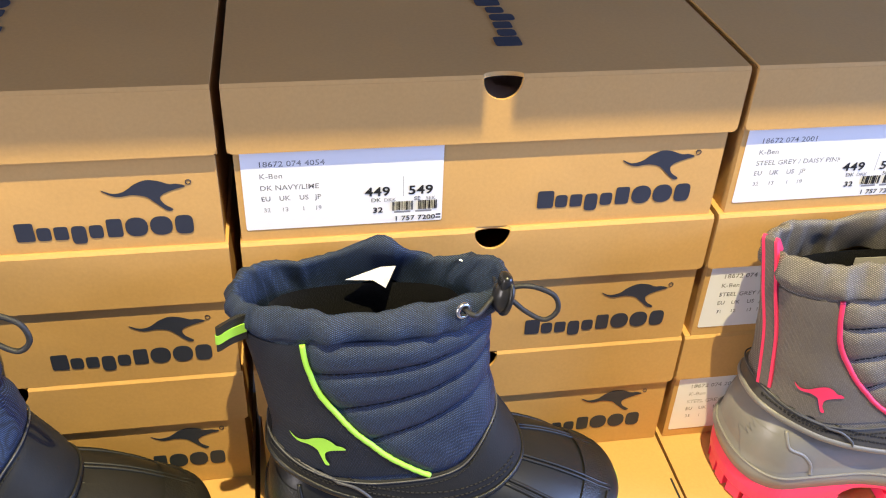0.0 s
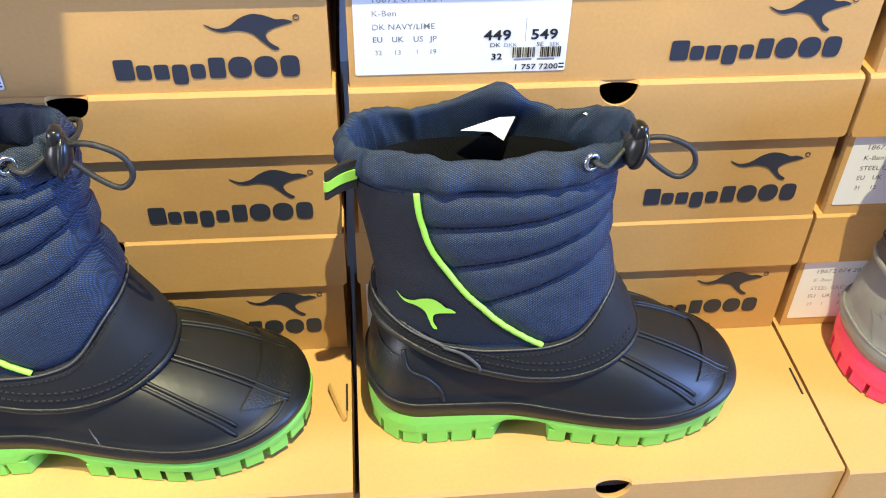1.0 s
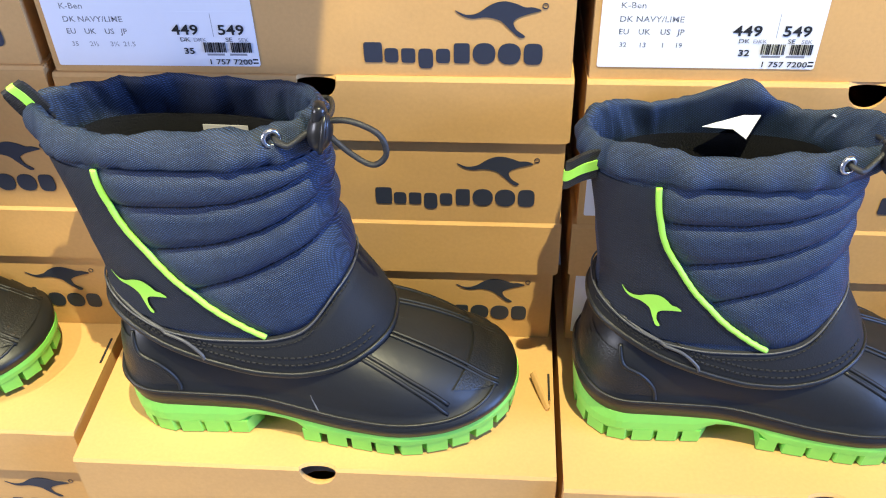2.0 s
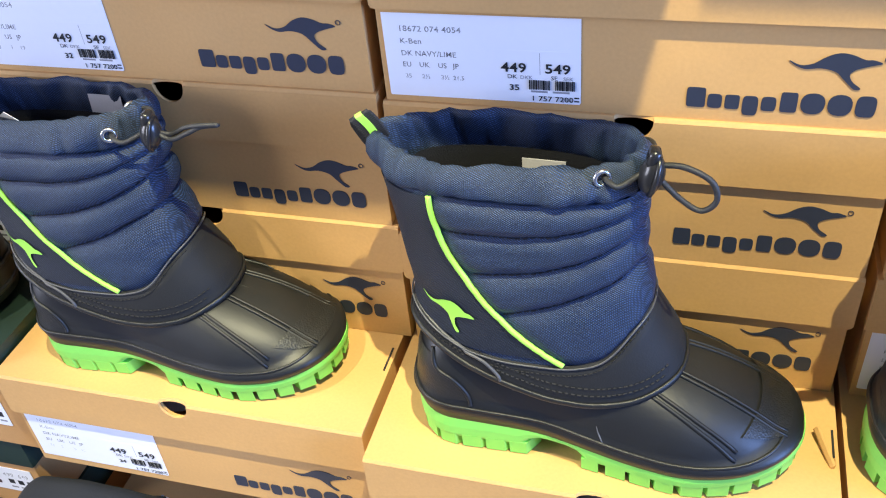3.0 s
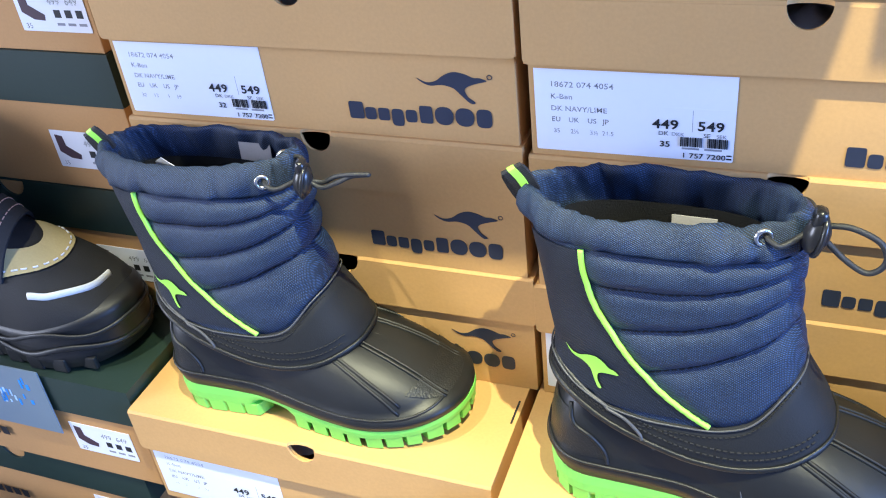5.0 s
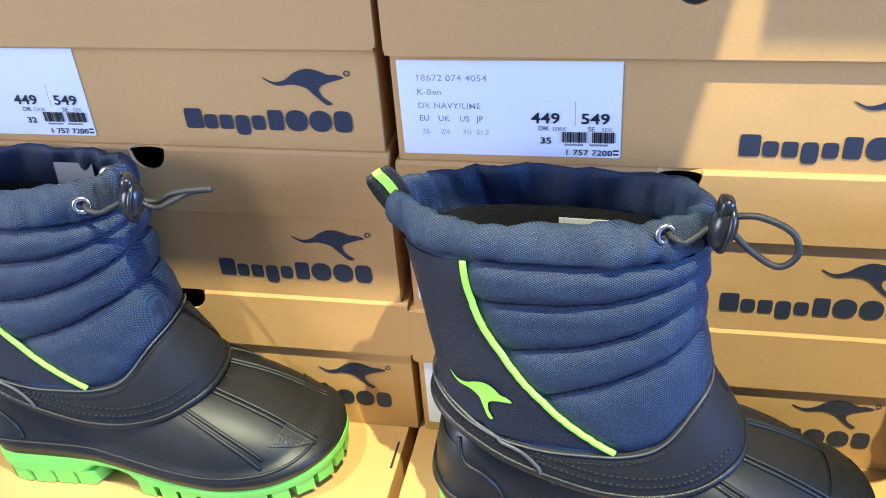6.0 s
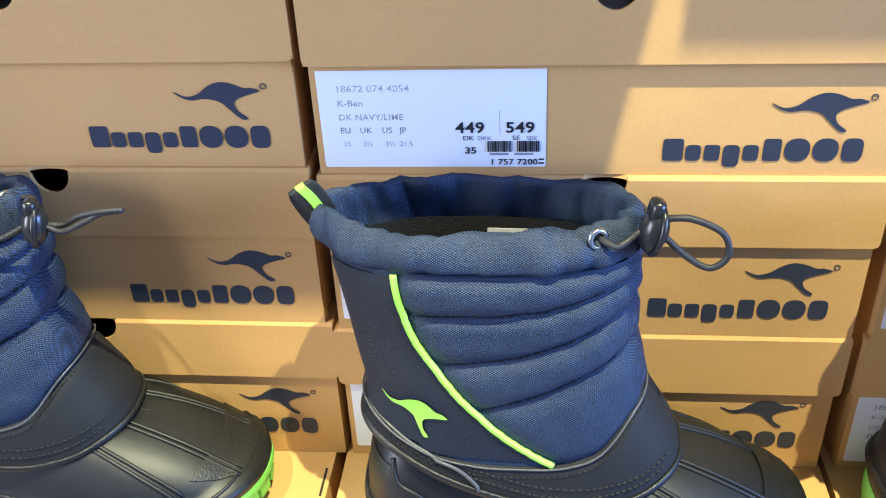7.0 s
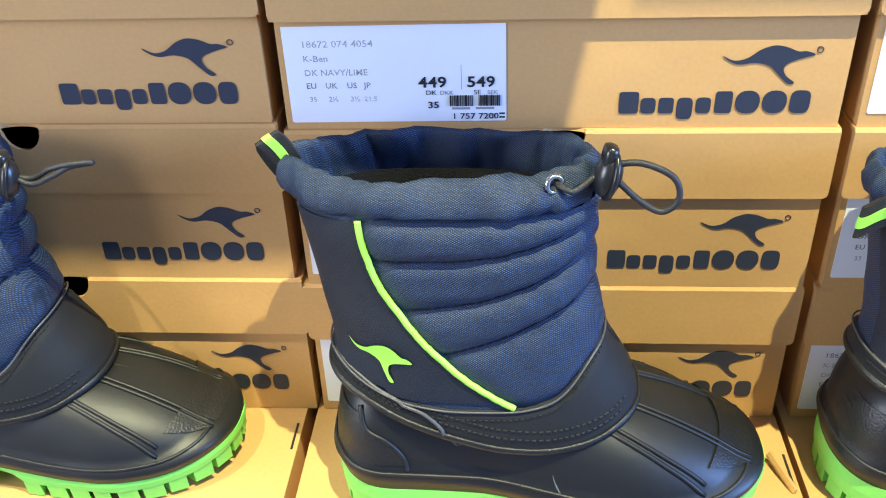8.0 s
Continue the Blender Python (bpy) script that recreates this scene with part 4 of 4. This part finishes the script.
boot(pose(-0.7490, 0.4480, ON, 0, 0, 1.5), 0.252, NAVY_LIME, "navy quilted winter boot with lime piping and loose cord ends", 3, "up", 0.0, "ends", 0.862, heel=0.058)
boot(pose(0.1830, 0.4480, ON, 0, 0, -1.0), 0.243, GREY_PINK, "steel grey quilted winter boot with pink sole and piping", 4, "long", 0.03, "loop", 0.87, 0.02)


# ---- the shoes of the next stack ----
SHOE_CROWN = soft_table((0, 0.42), (0.1, 0.50), (0.35, 0.52), (0.5, 0.47), (0.62, 0.41), (0.75, 0.345), (0.86, 0.30), (0.94, 0.25), (1, 0.19))
WELT = soft_table((0, 0.21), (0.2, 0.17), (0.4, 0.20), (0.55, 0.15), (0.72, 0.17), (0.85, 0.20), (1, 0.235))


def laid(skin, outline, L, lift, place):
    """A panel whose flat outline is laid on a surface; place(skin, a, b) gives its point."""
    bm = bmesh.new()
    bm.faces.new([bm.verts.new((a, b, 0)) for a, b in outline])
    bm.normal_update()
    bmesh.ops.triangulate(bm, faces=list(bm.faces))
    bmesh.ops.subdivide_edges(bm, edges=list(bm.edges), cuts=4, use_grid_fill=True)
    lost = []
    for v in bm.verts:
        q = place(v.co.x, v.co.y)
        if q is None:
            lost.append(v)
        else:
            v.co = q
    bmesh.ops.delete(bm, geom=lost, context="VERTS")
    return bm


def hiking_shoe(m, L, look_of, label, ankle=0.82, straps=True, accent=SILVER):
    """A child's trekking shoe with a wavy moulded sole, two strap closures and a reflective toe strip."""
    upper, panel, sole_mat, strap_mat = look_of
    ob = thing("trekking_shoe", m, label, "shoe", "shoes of the next stack")
    line = plan(96)
    rings = []
    for grow, z in ((0.90, 0.0), (0.99, 0.012), (1.02, 0.07), (1.0, 0.10), (1.035, 0.14), (1.0, 0.5), (1.02, 0.75), (0.98, 1.0), (0.7, 1.0)):
        rings.append([((0.5 + (u - 0.5) * (1 + (grow - 1) * 0.5)) * L, v * grow * L,
                       (SPRING(u) + z * 1.0 if z < 0.11 else WELT(u) * (0.62 + 0.38 * z) + 0.012 * math.sin(u * 15 + z * 3) * (1 - abs(2 * z - 1))) * L) for u, v in line])
    part("sole", loft(rings, True, True), sole_mat, ob, "black moulded sole with wavy ribs", True)
    for low, amp, turn in ((0.30, 0.016, 0.0), (0.62, 0.022, 1.3)):
        rib = [Vector(((0.5 + (u - 0.5) * 1.012) * L, v * 1.035 * L, (WELT(u) * low + 0.035 + amp * math.sin(u * 17 + turn)) * L)) for u, v in line]
        part("sole_rib", tube(rib, lambda q: 0.011 * L, 6, True, flat=0.6), sole_mat, ob, "", True)
    for k in range(9):
        u = 0.08 + 0.1 * k
        w = half_width(u)
        for sgn in (-1, 1):
            part("lug", block((u - 0.03) * L, (u + 0.03) * L, sgn * w * 0.97 * L - 0.01 * L, sgn * w * 0.97 * L + 0.01 * L, (SPRING(u)) * L, 0.06 * L, 0.006 * L), sole_mat, ob)
    rings = []
    for i in range(27):
        a = i / 26 * math.pi / 2
        ring = []
        for u, v in line:
            pw = float(np.interp(u, (0, 0.5, 1), (3.6, 2.8, 2.5)))
            r, h = math.cos(a) ** (2 / pw), math.sin(a) ** (2 / pw)
            su = min(max(u, 0.17), 0.74)
            uu, vv = su + (u - su) * (0.02 + 0.98 * r) * 0.985, v * 0.975 * (0.004 + 0.996 * r)
            base = WELT(u) - 0.03
            z = base + (SHOE_CROWN(uu) - base) * h
            z += 0.004 * noise.noise(Vector((uu * 9, vv * 9, 3)))
            ring.append((uu * L, vv * L, z * L))
        rings.append(ring)
    bm = loft(rings, True, True)
    bm.normal_update()
    skin = Skin(bm)
    vamp = part("upper", bm, upper, ob, "dark nubuck upper", True)
    T = 64
    angles = [2 * math.pi * k / T for k in range(T)]
    if ankle:
        rings = []
        for i in range(19):
            f = i / 18
            w = 0.36 + (ankle - 0.36) * f
            ring = []
            for a in angles:
                c, s = math.cos(a), math.sin(a)
                a1 = 0.60 - 0.20 * f ** 0.6
                g = 0.012 * math.sin(f * 19) * 0.5 + 0.008 * noise.noise(Vector((c * 3, s * 3, f * 6)))
                ring.append(((0.03 + (a1 - 0.03) / 2 * (1 + math.copysign(abs(c) ** 0.8, c)) + g) * L, (0.135 + g) * math.copysign(abs(s) ** 0.8, s) * L, (w - 0.06 * (1 - f) * max(c, 0)) * L))
            rings.append(ring)
        rings.append([(0.92 * x + 0.08 * 0.22 * L, 0.8 * y, z - 0.01 * L) for x, y, z in rings[-1]])
        rings.append([(0.9 * x + 0.1 * 0.22 * L, 0.75 * y, z - 0.2 * L) for x, y, z in rings[-1]])
        part("ankle_collar", loft(rings, False, True), strap_mat, ob, "padded dark cloth ankle collar", True)
    # the light panel round the tongue, open towards the leg
    outer = [(0.40, -0.155), (0.52, -0.165), (0.64, -0.15), (0.74, -0.095), (0.775, 0.0), (0.74, 0.095), (0.64, 0.15)]
    inner = [(0.60, 0.085), (0.66, 0.05), (0.68, 0.0), (0.66, -0.05), (0.60, -0.085), (0.50, -0.10), (0.42, -0.105)]
    shape = [(p.x, p.y) for p in smooth_line([(a, b, 0) for a, b in outer], 4)] + [(p.x, p.y) for p in smooth_line([(a, b, 0) for a, b in inner], 4)]
    part("vamp_panel", laid(skin, shape, L, 0.006, lambda a, b: skin.down(a, b, L, 0.007)), panel, vamp, "beige panel round the tongue", True)
    pts = keep([skin.down(p.x, p.y * 0.94, L, 0.009) for p in smooth_line([(a - 0.012, b, 0) for a, b in outer], 12)])
    part("stitching", dashes(pts, 0.012 * L, 0.010 * L, 0.003 * L, L), PAPER, vamp)
    pts = keep([skin.down(p.x, p.y, L, 0.003) for p in smooth_line([(0.735, -0.168, 0), (0.80, -0.148, 0), (0.86, -0.10, 0), (0.895, -0.04, 0), (0.90, 0.035, 0)], 8)])
    part("toe_strip", tube(pts, 0.013 * L, 8, flat=0.5), accent, vamp, "pale reflective strip over the toe", True)
    pts = keep([skin.down(p.x, p.y, L, 0.004) for p in smooth_line([(0.50, -0.178, 0), (0.62, -0.172, 0)], 16)])
    if len(pts) > 3:
        part("stitching", dashes(pts, 0.010 * L, 0.009 * L, 0.003 * L, L), PAPER, vamp)
    if straps:
        for u0, w0, lean in ((0.50, 0.47, 0.10), (0.30, 0.70, 0.10)):
            sec, edge_pts = [], ([], [])
            for k in range(25):
                q = -1.25 + 2.5 * k / 24
                half = 0.165 if w0 < 0.6 else 0.150
                y = half * math.sin(q)
                z = w0 - 0.20 * (1 - math.cos(q)) - 0.02
                mid = Vector((u0 + 0.085 * math.cos(q) - lean * q * 0.55, y, z + 0.045)) * L
                along = Vector((0.75, 0, -0.55)).normalized() * 0.055 * L
                n = Vector((0.35 * math.cos(q), math.sin(q), 0.8 * math.cos(q))).normalized() * 0.011 * L
                sec.append([mid - along, mid + along, mid + along + n, mid - along + n])
                for e, sgn in zip(edge_pts, (-0.45, 0.25)):
                    e.append(mid + along * sgn + n * 1.12)
            st = part("strap", loft(sec, True, True), strap_mat, ob, "black hook-and-loop strap with pale stitching")
            for e in edge_pts:
                part("stitching", dashes(smooth_line(e, 4), 0.012 * L, 0.009 * L, 0.002 * L, L), PINKTHREAD, st)
    return ob


TREK = (SOFTBLACK, BEIGE, RUBBER, SLATE)
hiking_shoe(pose(-1.035, 0.452, 0.6562, 0, 0, 1.0), 0.245, TREK, "black and beige trekking shoe with strap closures")
hiking_shoe(pose(-0.800, 0.365, 0.4225, 0, 0, 6.0), 0.20, (SLATE, SOFTBLACK, RUBBER, NAVYPLAIN), "low dark navy shoe with a grey toe strip", 0.0, False)
hiking_shoe(pose(-1.09, 0.330, 0.3595, 0, 0, 4.0), 0.22, (SLATE, SOFTBLACK, RUBBER, SLATE), "dark mesh shoe below the green box", 0.62, False)

# boxes of the tier below
for x, y in ((-0.765, 0.335), (-0.455, 0.34), (-0.145, 0.34)):
    shoe_box(x, y, 0.422 - ROW - 0.0006, ("36", "3", "4", "22"), "18672 074 4054", "DK NAVY/LIME", group="boxes of the tier below", lead="kraft-brown card shoe box in the tier below", slit=1)
green_box(-0.80, 0.245, 0.2585, W=0.33, D=0.17)

# display card in front of the green box
card = thing("display_card", pose(-1.060, 0.3935, 0.591, -1.5, 0, 0), "grey-blue printed display card leaning on the green box", "sign")
part("sheet", block(0, 0.2, -0.0008, 0.0002, 0, 0.070), POSTER, card)
rng = random.Random(3)
for k in range(26):
    a, b = rng.gauss(0.150, 0.015), 0.024 + abs(rng.gauss(0, 0.012))
    hh = rng.uniform(0.002, 0.010)
    part("printed_spark", block(a, a + rng.uniform(0.001, 0.003), -0.0012, -0.0008, b, min(b + hh, 0.06)), POSTERBLUE if k % 3 else POSTERLIGHT, card)
part("printed_square", block(0.085, 0.097, -0.0012, -0.0008, 0.014, 0.027), POSTERYELLOW, card)
part("printed_square", block(0.066, 0.079, -0.0012, -0.0008, 0.014, 0.027), POSTERLIGHT, card)
for k, (a, b, w, h) in enumerate(((0.04, 0.044, 0.016, 0.012), (0.06, 0.044, 0.012, 0.010), (0.075, 0.044, 0.01, 0.010), (0.05, 0.036, 0.045, 0.003))):
    part("printed_bar", block(a, a + w, -0.0012, -0.0008, b, b + h), PAPER, card)
